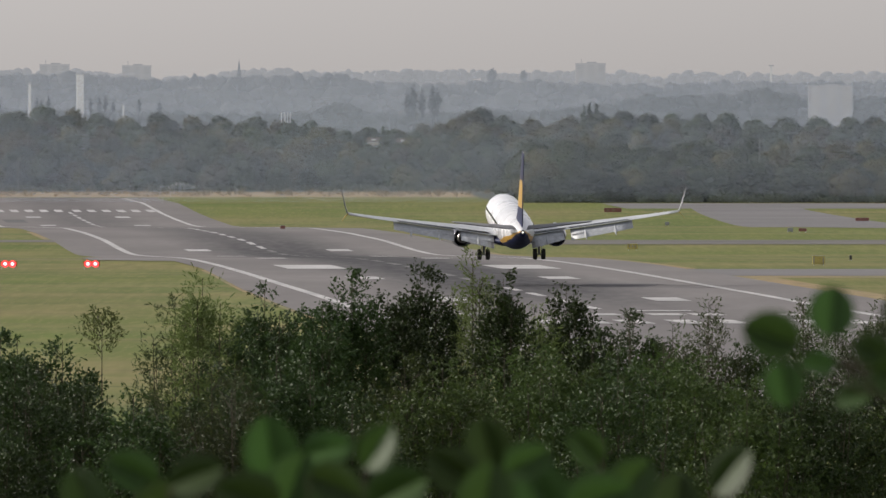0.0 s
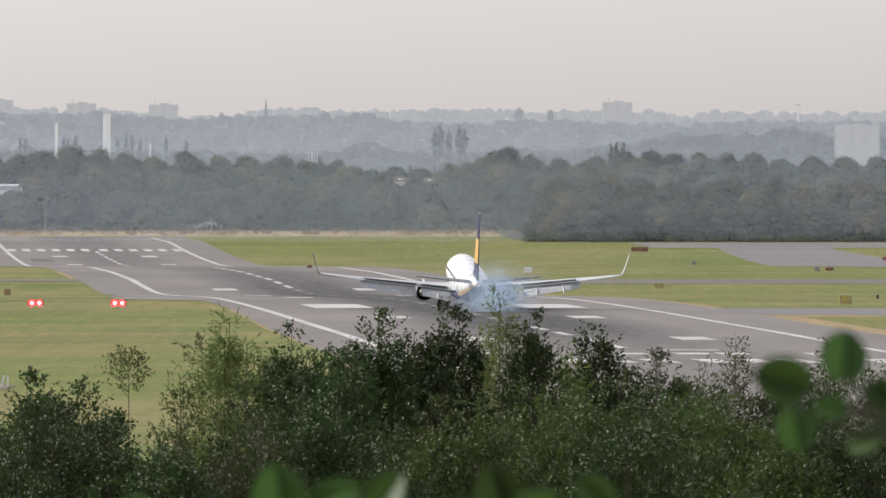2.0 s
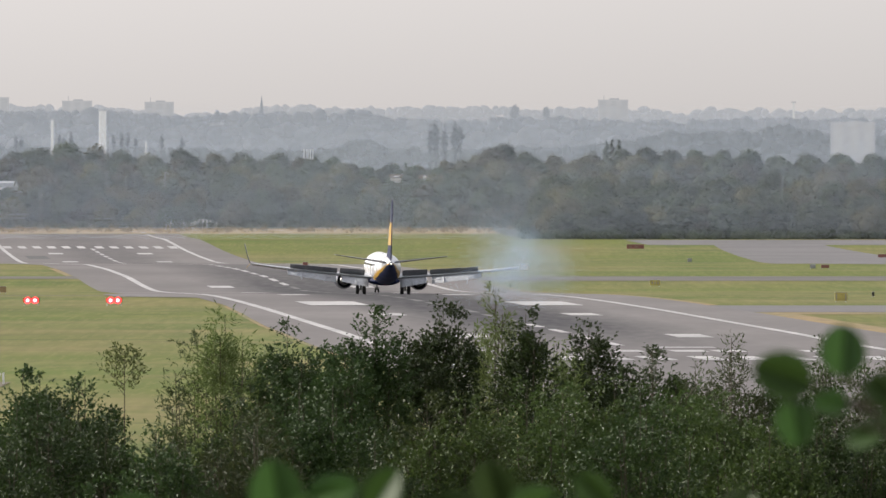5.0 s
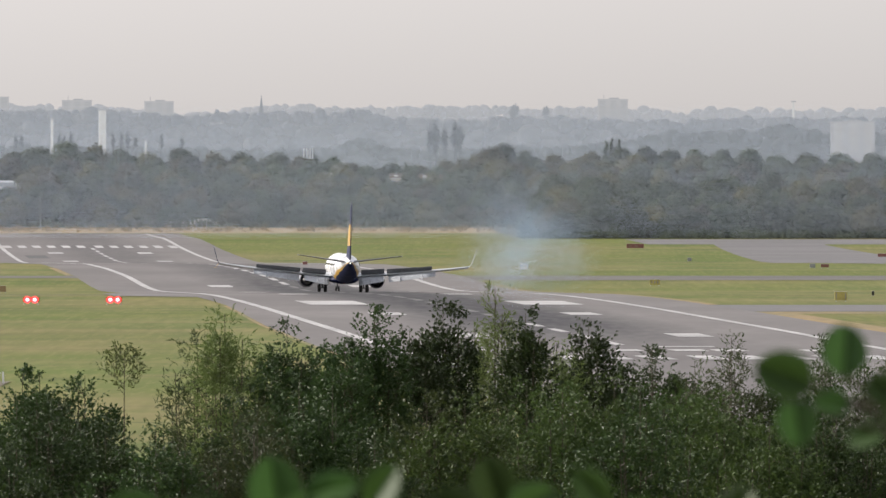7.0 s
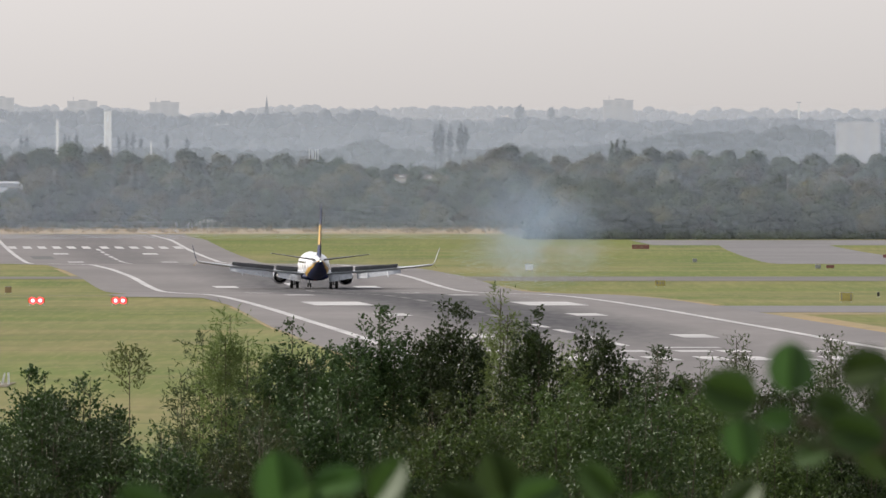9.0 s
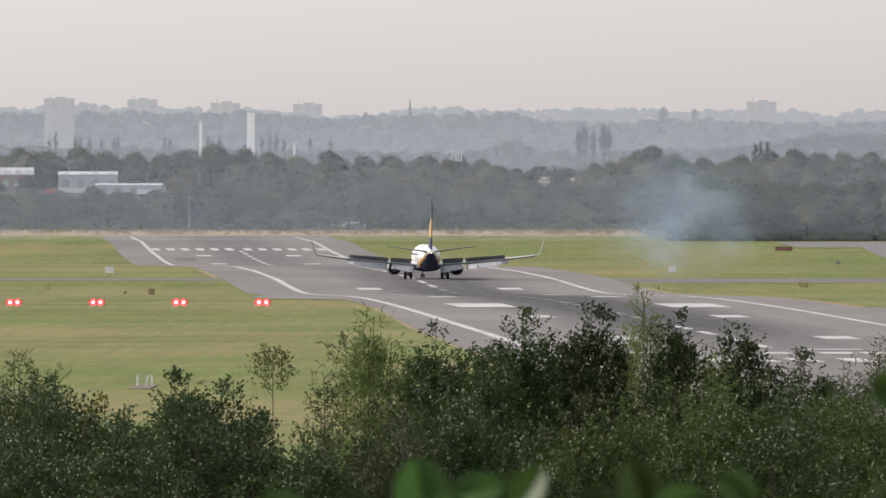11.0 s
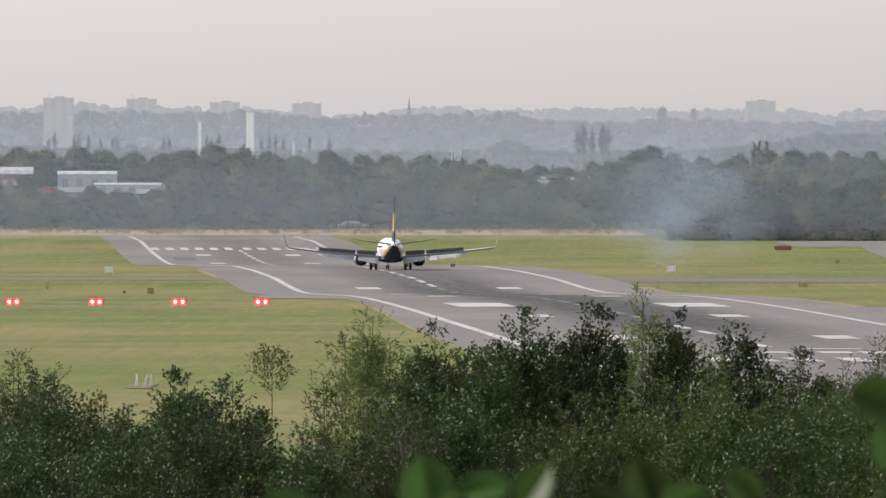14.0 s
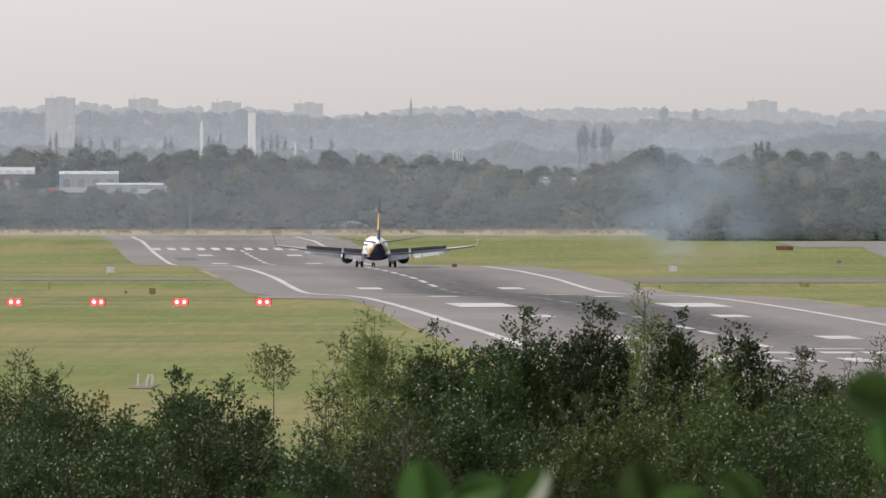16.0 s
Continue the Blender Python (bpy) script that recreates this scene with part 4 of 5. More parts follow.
# ---- distant country ----
def ridge(name, d, line, material, label, seed, r0, r1, rows=5):
    """A far wooded ridge: rows of rounded, uneven crowns joined into one mass, standing on the rising ground."""
    rng = np.random.default_rng(seed)
    bs, zs = [p[0] for p in line], [p[1] for p in line]
    ico = bmesh.new()
    bmesh.ops.create_icosphere(ico, subdivisions=2, radius=1)
    base = np.array([v.co[:] for v in ico.verts])
    tris = np.array([[v.index for v in f.verts] for f in ico.faces])
    ico.free()
    vs, fs, n = [], [], 0
    for row in range(rows):
        b = bs[0]
        while b < bs[-1]:
            r = rng.uniform(r0, r1) * (1 + 0.25 * row)
            top = float(np.interp(b, bs, zs)) + rng.normal(0, 0.35) - row * 1.25 * r1 - (0.9 * r1 * rng.random() if row else 0)
            lump = base * (1 + 0.16 * np.array([[noise.noise(Vector((*(p * 2.1 + b * 3 + row),)))] for p in base]))
            v = lump * (r * rng.uniform(0.9, 1.5), r, r * rng.uniform(0.8, 1.3)) + (b * d / 1000, d - row * 4 + rng.normal(0, 2), top - r)
            vs.append(v)
            fs.append(tris + n)
            n += len(v)
            b += r * 1.0 / d * 1000 * rng.uniform(0.5, 1.5)
    x0, x1 = bs[0] * d / 1000, bs[-1] * d / 1000
    m = 60
    xs = np.linspace(x0, x1, m)
    hill = []
    for x in xs:
        t = float(np.interp(x / d * 1000, bs, zs)) - r1 * 1.2
        hill += [(x, d + 3, t), (x, d - 22, min(t - 6, 12)), (x, d - 26, -3), (x, d + 8, -3)]
    hf = [(4 * i + k, 4 * i + (k + 1) % 4, 4 * i + 4 + (k + 1) % 4, 4 * i + 4 + k) for i in range(m - 1) for k in range(4)]
    v = np.concatenate(vs + [np.array(hill)])
    f = np.concatenate(fs).tolist() + [tuple(n + q for q in quad) for quad in hf]
    ob = mesh_object(name, v.tolist(), f, [material])
    tagged(ob, label, "backdrop", kind="structure")


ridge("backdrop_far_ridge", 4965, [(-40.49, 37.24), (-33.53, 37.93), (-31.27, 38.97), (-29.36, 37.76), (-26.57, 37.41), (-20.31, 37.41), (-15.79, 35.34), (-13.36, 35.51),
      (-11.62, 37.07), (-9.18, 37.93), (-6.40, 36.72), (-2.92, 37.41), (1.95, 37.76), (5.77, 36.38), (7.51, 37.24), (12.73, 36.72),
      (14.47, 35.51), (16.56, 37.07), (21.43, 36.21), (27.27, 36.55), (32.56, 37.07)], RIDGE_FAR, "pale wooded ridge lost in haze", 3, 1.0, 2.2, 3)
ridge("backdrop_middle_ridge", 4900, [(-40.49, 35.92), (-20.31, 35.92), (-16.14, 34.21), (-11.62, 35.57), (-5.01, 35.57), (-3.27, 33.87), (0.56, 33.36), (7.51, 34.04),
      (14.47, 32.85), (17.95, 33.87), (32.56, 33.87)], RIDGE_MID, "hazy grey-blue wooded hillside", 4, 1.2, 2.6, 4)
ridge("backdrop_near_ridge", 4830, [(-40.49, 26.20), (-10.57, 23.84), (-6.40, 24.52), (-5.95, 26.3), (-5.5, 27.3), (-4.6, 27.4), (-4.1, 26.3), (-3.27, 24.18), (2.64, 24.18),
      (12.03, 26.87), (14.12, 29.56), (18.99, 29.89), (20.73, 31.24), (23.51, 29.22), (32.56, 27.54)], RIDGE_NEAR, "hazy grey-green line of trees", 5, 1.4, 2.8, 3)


def far_poplar(b, d, base, top, w, material, label):
    x, y = polar(b, d)
    t = thing("poplar", pose(x, y, base), label, "tree", "distant poplars")
    rng = np.random.default_rng(int(abs(b) * 100) + 7)
    h = top - base
    cs = [(rng.normal(0, w * 0.08), 0, h * (0.1 + 0.84 * i / 9)) for i in range(10)]
    rs = [max(0.14, w * 0.5 * math.sin(math.pi * min(0.97, 0.18 + 0.78 * i / 9)) * rng.uniform(0.8, 1.15)) for i in range(10)]
    v, f = leaf_cloud(rng, cs, rs, 90, 0.22)
    mesh_object("crown", v.tolist(), f.tolist(), [material], parent=t)
    part("trunk", rod(bmesh.new(), (0, 0, gz(d) - base - 0.5), (0, 0, h * 0.8), 0.25, 0.08, 6), material, t)


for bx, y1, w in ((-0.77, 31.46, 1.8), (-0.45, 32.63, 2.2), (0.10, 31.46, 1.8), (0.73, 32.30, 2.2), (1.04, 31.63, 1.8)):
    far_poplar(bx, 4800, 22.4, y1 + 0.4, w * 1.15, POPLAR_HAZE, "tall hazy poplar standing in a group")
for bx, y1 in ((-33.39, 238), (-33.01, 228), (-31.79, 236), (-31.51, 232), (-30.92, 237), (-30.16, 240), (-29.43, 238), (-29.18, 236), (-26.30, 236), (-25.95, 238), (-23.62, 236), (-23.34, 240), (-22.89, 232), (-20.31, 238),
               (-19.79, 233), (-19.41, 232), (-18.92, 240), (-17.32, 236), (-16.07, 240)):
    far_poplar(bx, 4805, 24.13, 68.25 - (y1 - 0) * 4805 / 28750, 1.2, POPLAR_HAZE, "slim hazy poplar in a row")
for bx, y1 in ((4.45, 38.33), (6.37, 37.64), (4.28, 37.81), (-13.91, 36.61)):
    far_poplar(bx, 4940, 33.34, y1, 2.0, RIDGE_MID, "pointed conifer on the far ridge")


def tower_block(b0, b1, d, top, base, label, rows=9, mats=(TOWER_WALL, TOWER_DARK, TOWER_WALL)):
    x0, x1 = b0 * d / 1000, b1 * d / 1000
    w, h = x1 - x0, top - base
    t = thing("tower_block", pose((x0 + x1) / 2, d, base), label, "building", "distant tower blocks")
    wall = part("wall", boxed(-w / 2, -4, gz(d) - base - 0.5, w / 2, 4, h, bevel=0.05), mats[0], t)
    part("roof", boxed(-w / 2 - 0.1, -4.1, h, w / 2 + 0.1, 4.1, h + 0.25), TOWER_WALL, t)
    part("lift_house", boxed(-w * 0.12, -2, h + 0.25, w * 0.2, 2, h + 0.65), TOWER_DARK, t)
    part("aerial", rod(bmesh.new(), (-w * 0.3, 0, h), (-w * 0.3, 0, h + 1.6), 0.08), TOWER_DARK, t)
    for k in (-0.34, 0.02, 0.36):
        bay = part("bay", boxed(k * w - w * 0.09, -4.06, 0, k * w + w * 0.09, -3.9, h - 0.3), mats[1], wall)
        for r in range(rows):
            z = (r + 0.35) * (h - 0.5) / rows
            part("window", boxed(k * w - w * 0.07, -4.12, z, k * w + w * 0.07, -4.0, z + 0.42 * h / rows), mats[2], bay)
    return t


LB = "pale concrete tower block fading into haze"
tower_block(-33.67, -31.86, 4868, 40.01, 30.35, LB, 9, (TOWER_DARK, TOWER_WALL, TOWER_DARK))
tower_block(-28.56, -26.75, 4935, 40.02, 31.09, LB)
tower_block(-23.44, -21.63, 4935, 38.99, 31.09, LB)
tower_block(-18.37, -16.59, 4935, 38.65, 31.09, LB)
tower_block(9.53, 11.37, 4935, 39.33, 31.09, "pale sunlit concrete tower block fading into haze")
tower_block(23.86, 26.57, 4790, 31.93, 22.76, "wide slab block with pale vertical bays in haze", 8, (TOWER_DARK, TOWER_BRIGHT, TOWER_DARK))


def column(name, b, d, base, top, r0, r1, cap, label, category):
    x, y = polar(b, d)
    t = thing(name, pose(x, y, base), label, category)
    h = top - base
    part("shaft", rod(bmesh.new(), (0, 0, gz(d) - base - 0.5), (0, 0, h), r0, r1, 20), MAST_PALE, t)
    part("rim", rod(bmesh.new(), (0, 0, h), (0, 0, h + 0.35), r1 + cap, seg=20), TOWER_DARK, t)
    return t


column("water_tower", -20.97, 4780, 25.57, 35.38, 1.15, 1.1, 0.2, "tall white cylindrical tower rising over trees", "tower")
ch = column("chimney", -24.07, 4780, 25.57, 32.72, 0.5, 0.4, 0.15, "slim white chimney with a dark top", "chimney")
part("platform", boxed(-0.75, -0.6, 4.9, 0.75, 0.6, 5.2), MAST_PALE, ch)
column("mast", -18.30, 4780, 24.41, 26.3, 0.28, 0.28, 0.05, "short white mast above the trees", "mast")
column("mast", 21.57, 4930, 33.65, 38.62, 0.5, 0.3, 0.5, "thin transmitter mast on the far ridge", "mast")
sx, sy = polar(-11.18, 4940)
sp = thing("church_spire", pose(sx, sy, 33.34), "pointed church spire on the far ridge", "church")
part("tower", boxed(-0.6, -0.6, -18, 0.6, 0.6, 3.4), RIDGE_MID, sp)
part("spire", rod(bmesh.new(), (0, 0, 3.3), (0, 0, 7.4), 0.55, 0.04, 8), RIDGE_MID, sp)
mx, my = polar(-8.31, 4640)
am = thing("phone_mast", pose(mx, my, gz(my)), "white lattice phone mast with antennas among trees", "mast")
part("pole", rod(bmesh.new(), (0, 0, -0.3), (0, 0, 23.46 - gz(my)), 0.25, 0.2), WHITE_PAINT, am)
for k in (-1.2, -0.4, 0.6, 1.3):
    part("antenna", boxed(k - 0.18, -0.3, 20.88 - gz(my), k + 0.18, 0.1, 23.94 - gz(my)), WHITE_PAINT, am)
part("headframe", boxed(-1.6, -0.2, 21.36 - gz(my), 1.6, 0.2, 21.69 - gz(my)), GALV, am)


# ---- sheds, trailers and lamp posts in front of the woodland ----
def shed(name, b0, b1, d, top, depth, wall_mat, roof_mat, label, bays=0, ridge_h=0.8, category="warehouse"):
    x0, x1 = b0 * d / 1000, b1 * d / 1000
    w = x1 - x0
    g = gz(d)
    h = top - g - ridge_h
    t = thing(name, pose((x0 + x1) / 2, d, g), label, category)
    wall = part("wall", boxed(-w / 2, 0, -0.4, w / 2, depth, h), wall_mat, t)
    bm = bmesh.new()
    loft(bm, [[(x, -0.3, h), (x, depth / 2, h + ridge_h), (x, depth + 0.3, h), (x, depth / 2, h + ridge_h - 0.2)] for x in (-w / 2 - 0.2, w / 2 + 0.2)])
    for f in bm.faces:
        f.smooth = False
    roof = part("roof", bm, roof_mat, t)
    for i in range(bays):
        x = -w / 2 + (i + 0.5) * w / bays
        part("rooflight", boxed(x - w / bays * 0.2, depth * 0.1, h + ridge_h * 0.3, x + w / bays * 0.2, depth * 0.3, h + ridge_h * 0.62), WHITE_PAINT, roof)
        part("loading_door", boxed(x - w / bays * 0.22, -0.05, 0, x + w / bays * 0.22, 0.05, h * 0.7), GALV, wall)
    return t


shed("warehouse", -30.54, -25.0, 4562, 14.73, 8, ROOF_SHEET, ROOF_SHEET, "long low white warehouse among trees", 6, 0.5)
shed("warehouse", -32.83, -29.22, 4600, 18.10, 9, ROOF_SHEET, ROOF_SHEET, "pale metal-roofed warehouse among trees", 4, 0.9)
shed("warehouse", -37.70, -34.40, 4590, 19.21, 10, WALL_BRICK, ROOF_SHEET, "grey shed with a striped pitched roof", 5, 2.0)
shed("house", -1.46, -0.07, 4585, 16.6, 6, WALL_CREAM, BARK, "small cream house with a pitched roof among trees", 2, 1.3, "house")
shed("house", -3.27, -2.50, 4590, 16.8, 5, WALL_CREAM, BARK, "small cream house with a pitched roof among trees", 1, 1.2, "house")


def trailer(b0, b1, d, h, mt, label):
    x0, x1 = b0 * d / 1000, b1 * d / 1000
    w = x1 - x0
    t = thing("lorry_trailer", pose((x0 + x1) / 2, d, gz(d) - 0.1), label, "trailer", "parked trailers")
    part("box", boxed(-w / 2, 0, 0.9, w / 2, 2.4, 0.9 + h, bevel=0.06), mt, t)
    part("chassis", boxed(-w / 2 + 0.2, 0.2, 0.6, w / 2 - 0.2, 2.2, 0.9), DARK_METAL, t)
    for k in (-0.32, 0.32):
        part("wheel", rod(bmesh.new(), (k * w, 0.05, 0.45), (k * w, 2.3, 0.45), 0.48, seg=14), RUBBER, t)


trailer(-33.63, -32.97, 4545, 1.5, TRAILER_RED, "red box trailer parked by the sheds")
trailer(-31.10, -30.54, 4545, 1.9, TRAILER_RED, "red box trailer parked by the sheds")
trailer(-32.83, -31.17, 4550, 1.5, WHITE_PAINT, "white box trailer parked by the sheds")
trailer(-27.97, -26.64, 4542, 1.4, WHITE_PAINT, "white box trailer parked by the sheds")


def lamp_post(b, d, base, top):
    x, y = polar(b, d)
    t = thing("lamp_post", pose(x, y, base), "slim pale lamp post in front of trees", "lamp post", "lamp posts")
    part("pole", rod(bmesh.new(), (0, 0, -8), (0, 0, top - base), 0.1, 0.07, 8), GALV, t)
    part("lamp_head", boxed(-0.1, -0.35, top - base, 0.6, 0.05, top - base + 0.14, bevel=0.03), WHITE_PAINT, t)


for b, y0, y1 in ((-24.21, 13.94, 17.52), (-22.50, 13.79, 17.37), (-20.73, 13.79, 17.37), (-18.99, 13.48, 17.21), (-17.15, 13.48, 17.05),
                  (-24.77, 6.87, 10.94), (-19.55, 13.17, 15.97), (-6.92, 14.41, 16.59), (-1.18, 12.86, 15.97), (0.73, 13.17, 16.28),
                  (20.87, 12.49, 15.85)):
    lamp_post(b, 4330 if b == -24.77 else 4470 if b < 15 else 4195, y0, y1)


# ---- fence at the airfield's end ----
def perimeter_fence():
    t = thing("perimeter_fence", pose(0, 0, 0), "low wire perimeter fence with pale posts", "fence")
    for i in range(0, 70):
        b = -38.75 + i * 0.62
        x, y = polar(b, 4352)
        part("post", boxed(x - 0.05, y - 0.05, gz(y) - 0.2, x + 0.05, y + 0.05, gz(y) + 2.0), GALV, t)
    for z in (0.5, 1.2, 1.9):
        part("wire", boxed(-38.75 * 4.352, 4351.98, gz(4352) + z, (-38.75 + 43) * 4.352, 4352.02, gz(4352) + z + 0.04), GALV, t)


perimeter_fence()


# ---- shrubs below the viewpoint ----
def shrub(b, d, top, width, leaf_mat, leaf, label, seed, leaders=7, twigs=60, bare=0.0, sparse=1.0, depth=2.3):
    """A bushy crown: pointed leaders that widen downward into a mass of leafy twigs; each leaf is a folded blade."""
    rng = np.random.default_rng(seed)
    x0, y0 = polar(b, d)
    g = gz(y0)
    h = top - g
    t = thing("shrub", pose(x0, y0, g), label, "shrub", "shrubs on the slope")
    stems = bmesh.new()
    blades = []
    for k in range(leaders):
        off = 0.0 if k == 0 else rng.uniform(-1, 1) * width
        dep = 0.0 if k == 0 else rng.uniform(-0.8, 0.8) * width
        ht = h if k == 0 else h - 0.12 - 0.75 * abs(off) - 0.3 * rng.random()
        p0 = np.array([off * 0.3, dep * 0.3, -0.1])
        p2 = np.array([off, dep, ht])
        p1 = np.array([off * 0.9, dep * 0.9, ht * 0.55])
        curve = lambda s: (1 - s) ** 2 * p0 + 2 * s * (1 - s) * p1 + s * s * p2
        pts = [curve(s) for s in np.linspace(0, 1, 7)]
        for i in range(6):
            rod(stems, pts[i], pts[i + 1], 0.013 * (1 - i / 7) + 0.002, 0.013 * (1 - (i + 1) / 7) + 0.002, 5)
        low = max(0.05, bare, 1 - depth / ht)
        boughs = np.stack([low + (1 - low) * rng.random(9) ** 0.85, rng.random(9) * 6.283, np.sqrt(rng.random(9))], 1)
        for q in range(twigs):
            if bare == 0 and q > twigs * 0.3:
                s, turn, far = boughs[rng.integers(0, 9)] + rng.normal(0, 1, 3) * (0.10 / ht, 0.4, 0.14)
            else:
                s, turn, far = low + (1 - low) * rng.random() ** 0.85, rng.random() * 6.283, math.sqrt(rng.random())
            s = min(s, 1.0)
            dz = (1 - s) * ht
            reach = (0.07 + width * (1 - math.exp(-dz / 0.55))) if bare == 0 else 0.06 + width * math.sin(math.pi * min(1, (s - low) / (1 - low) * 0.8 + 0.2))
            a = turn
            o = reach * min(1.15, max(0.0, far)) * 0.8
            ln = (0.10 + 0.16 * rng.random()) * (0.6 + 0.6 * min(1, dz / 0.4))
            st = curve(s) + np.array([math.cos(a) * o, math.sin(a) * o, 0.25 * o])
            a2 = a + rng.normal(0, 0.8)
            dv = np.array([math.cos(a2) * 0.75, math.sin(a2) * 0.75, 0.25 + 0.9 * rng.random()])
            dv /= np.linalg.norm(dv)
            m = max(4, int(ln / (leaf[0] * 0.36) * sparse))
            q = (np.arange(m) + 0.6) / m
            pos = st + dv * ln * q[:, None] + rng.normal(0, 0.014, (m, 3))
            out = dv * 0.8 + rng.normal(0, 0.6, (m, 3))
            out /= np.linalg.norm(out, axis=1)[:, None]
            blades.append(np.concatenate([pos, out], 1))
            if rng.random() < (0.04 if bare == 0 else 0.15):
                rod(stems, curve(max(0, s - 0.02)), st + dv * ln, 0.005, 0.002, 3)
    bl = np.concatenate(blades)
    pos, out = bl[:, :3], bl[:, 3:]
    n = len(bl)
    side = np.cross(out, rng.normal(0, 1, (n, 3)) + (0, 0, 1.2))
    side /= np.linalg.norm(side, axis=1)[:, None]
    nrm = np.cross(side, out)
    L = leaf[0] * (0.65 + 0.6 * rng.random((n, 1)))
    W = leaf[1] * (0.7 + 0.5 * rng.random((n, 1)))
    mid = pos + out * L * 0.45
    v = np.stack([pos, mid + side * W / 2 + nrm * W * 0.15, pos + out * L - nrm * L * 0.1, mid - side * W / 2 + nrm * W * 0.15], 1).reshape(-1, 3)
    mesh_object("foliage", v.tolist(), np.arange(4 * n).reshape(-1, 4).tolist(), [leaf_mat], parent=t)
    part("branchwork", stems, TWIG, t, "brown woody branches")
    return t


SALLOW, WILLOW = (0.056, 0.034), (0.092, 0.018)
LS = "dense dark green sallow shrub on the slope"
LW = "grey-green narrow-leaved willow shrub on the slope"
LY = "shrub with yellowing leaves on the slope"
seed = 100
for bx, top, w, kind, n, tw in (
        (-38.05, 11.78, 0.5, "s", 6, 60), (-35.55, 11.93, 0.30, "w", 4, 55), (-34.23, 11.67, 0.4, "s", 5, 60), (-33.01, 11.70, 0.28, "w", 4, 45), (-29.98, 11.38, 0.5, "y", 5, 55),
        (-25.88, 11.68, 0.40, "s", 7, 75), (-24.83, 11.62, 0.4, "s", 6, 65), (-22.05, 11.59, 0.45, "s", 7, 70), (-16.66, 11.17, 0.45, "w", 6, 55),
        (-13.43, 12.45, 0.34, "p", 5, 70), (-15.10, 12.13, 0.42, "w", 6, 65), (-11.55, 11.81, 0.40, "s", 6, 65), (-9.60, 12.23, 0.46, "s", 8, 75), (-7.79, 11.95, 0.4, "s", 6, 65),
        (-6.05, 12.13, 0.36, "s", 6, 70), (-4.24, 12.45, 0.42, "s", 8, 85), (-2.05, 12.19, 0.4, "s", 7, 70), (0.00, 12.50, 0.46, "s", 9, 90), (1.95, 12.20, 0.40, "p", 7, 65),
        (5.08, 12.45, 0.36, "s", 6, 70), (6.99, 12.06, 0.36, "p", 6, 65), (8.97, 12.27, 0.46, "s", 8, 75), (10.92, 11.79, 0.4, "s", 7, 60),
        (13.08, 11.85, 0.5, "s", 7, 65), (15.51, 11.85, 0.5, "w", 7, 60), (17.95, 11.81, 0.45, "w", 6, 60), (19.69, 11.49, 0.45, "s", 6, 60), (21.77, 11.74, 0.4, "s", 6, 60),
        (23.86, 11.95, 0.36, "w", 5, 55), (25.95, 11.94, 0.42, "w", 6, 60), (28.38, 12.10, 0.5, "w", 7, 60), (31.17, 12.13, 0.5, "s", 7, 60)):
    seed += 1
    mt, lf, lb = {"s": (LEAF_SALLOW, SALLOW, LS), "w": (LEAF_WILLOW, WILLOW, LW), "y": (LEAF_YELLOW, SALLOW, LY), "p": (LEAF_PALE, WILLOW, LW)}[kind]
    shrub(bx, 205 + (seed % 5) * 2, top, w * 0.85, mt, lf, lb, seed, n + 2, int(tw * 1.6))
# slender leaders that stand above the rest
shrub(-19.62, 206, 11.98, 0.2, LEAF_PALE, (0.07, 0.024), "slender young willow with a bare stem", 140, 1, 95, bare=0.83, sparse=0.8)
shrub(3.20, 206, 12.77, 0.13, LEAF_PALE, (0.09, 0.018), "thin pale willow rising above the shrubs", 141, 4, 75, bare=0.62, sparse=0.8)
shrub(17.74, 204, 12.16, 0.05, LEAF_WILLOW, (0.06, 0.022), "thin spindly willow shoot", 142, 2, 22, bare=0.85, sparse=0.6)
shrub(12.87, 204, 12.01, 0.05, LEAF_SALLOW, (0.05, 0.026), "thin spindly sallow shoot", 143, 2, 22, bare=0.85, sparse=0.7)
shrub(23.58, 204, 12.14, 0.05, LEAF_WILLOW, (0.06, 0.022), "thin spindly willow shoot", 144, 2, 22, bare=0.85, sparse=0.7)
# the thicket in front of them
rr = random.Random(9)
for i in range(30):
    seed += 1
    xb = -39.10 + i * 2.35 + rr.uniform(-0.6, 0.6)
    tp = 11.75 + rr.uniform(-0.28, 0.28) + (0.0 if xb > -15.79 else -0.25)
    kind = "p" if 0.56 < xb < 6.12 or 13.77 < xb < 17.60 else rr.choice("ssswp") if xb > -15 else "s"
    mt, lf, lb = {"s": (LEAF_SALLOW, SALLOW, LS), "w": (LEAF_WILLOW, WILLOW, LW), "p": (LEAF_MID, SALLOW, "lighter green sallow shrub on the slope")}[kind]
    shrub(xb, 178 + rr.uniform(-6, 6), tp, 0.55, mt, lf, lb, 200 + i, 11, 92)


for i in range(8):
    shrub(-38.75 + i * 2.5, 191 + (i % 3) * 2, (11.45, 11.57, 11.69, 11.6, 11.45, 11.5, 11.42, 11.2)[i], 0.55, LEAF_SALLOW, SALLOW, LS, 300 + i, 10, 110)


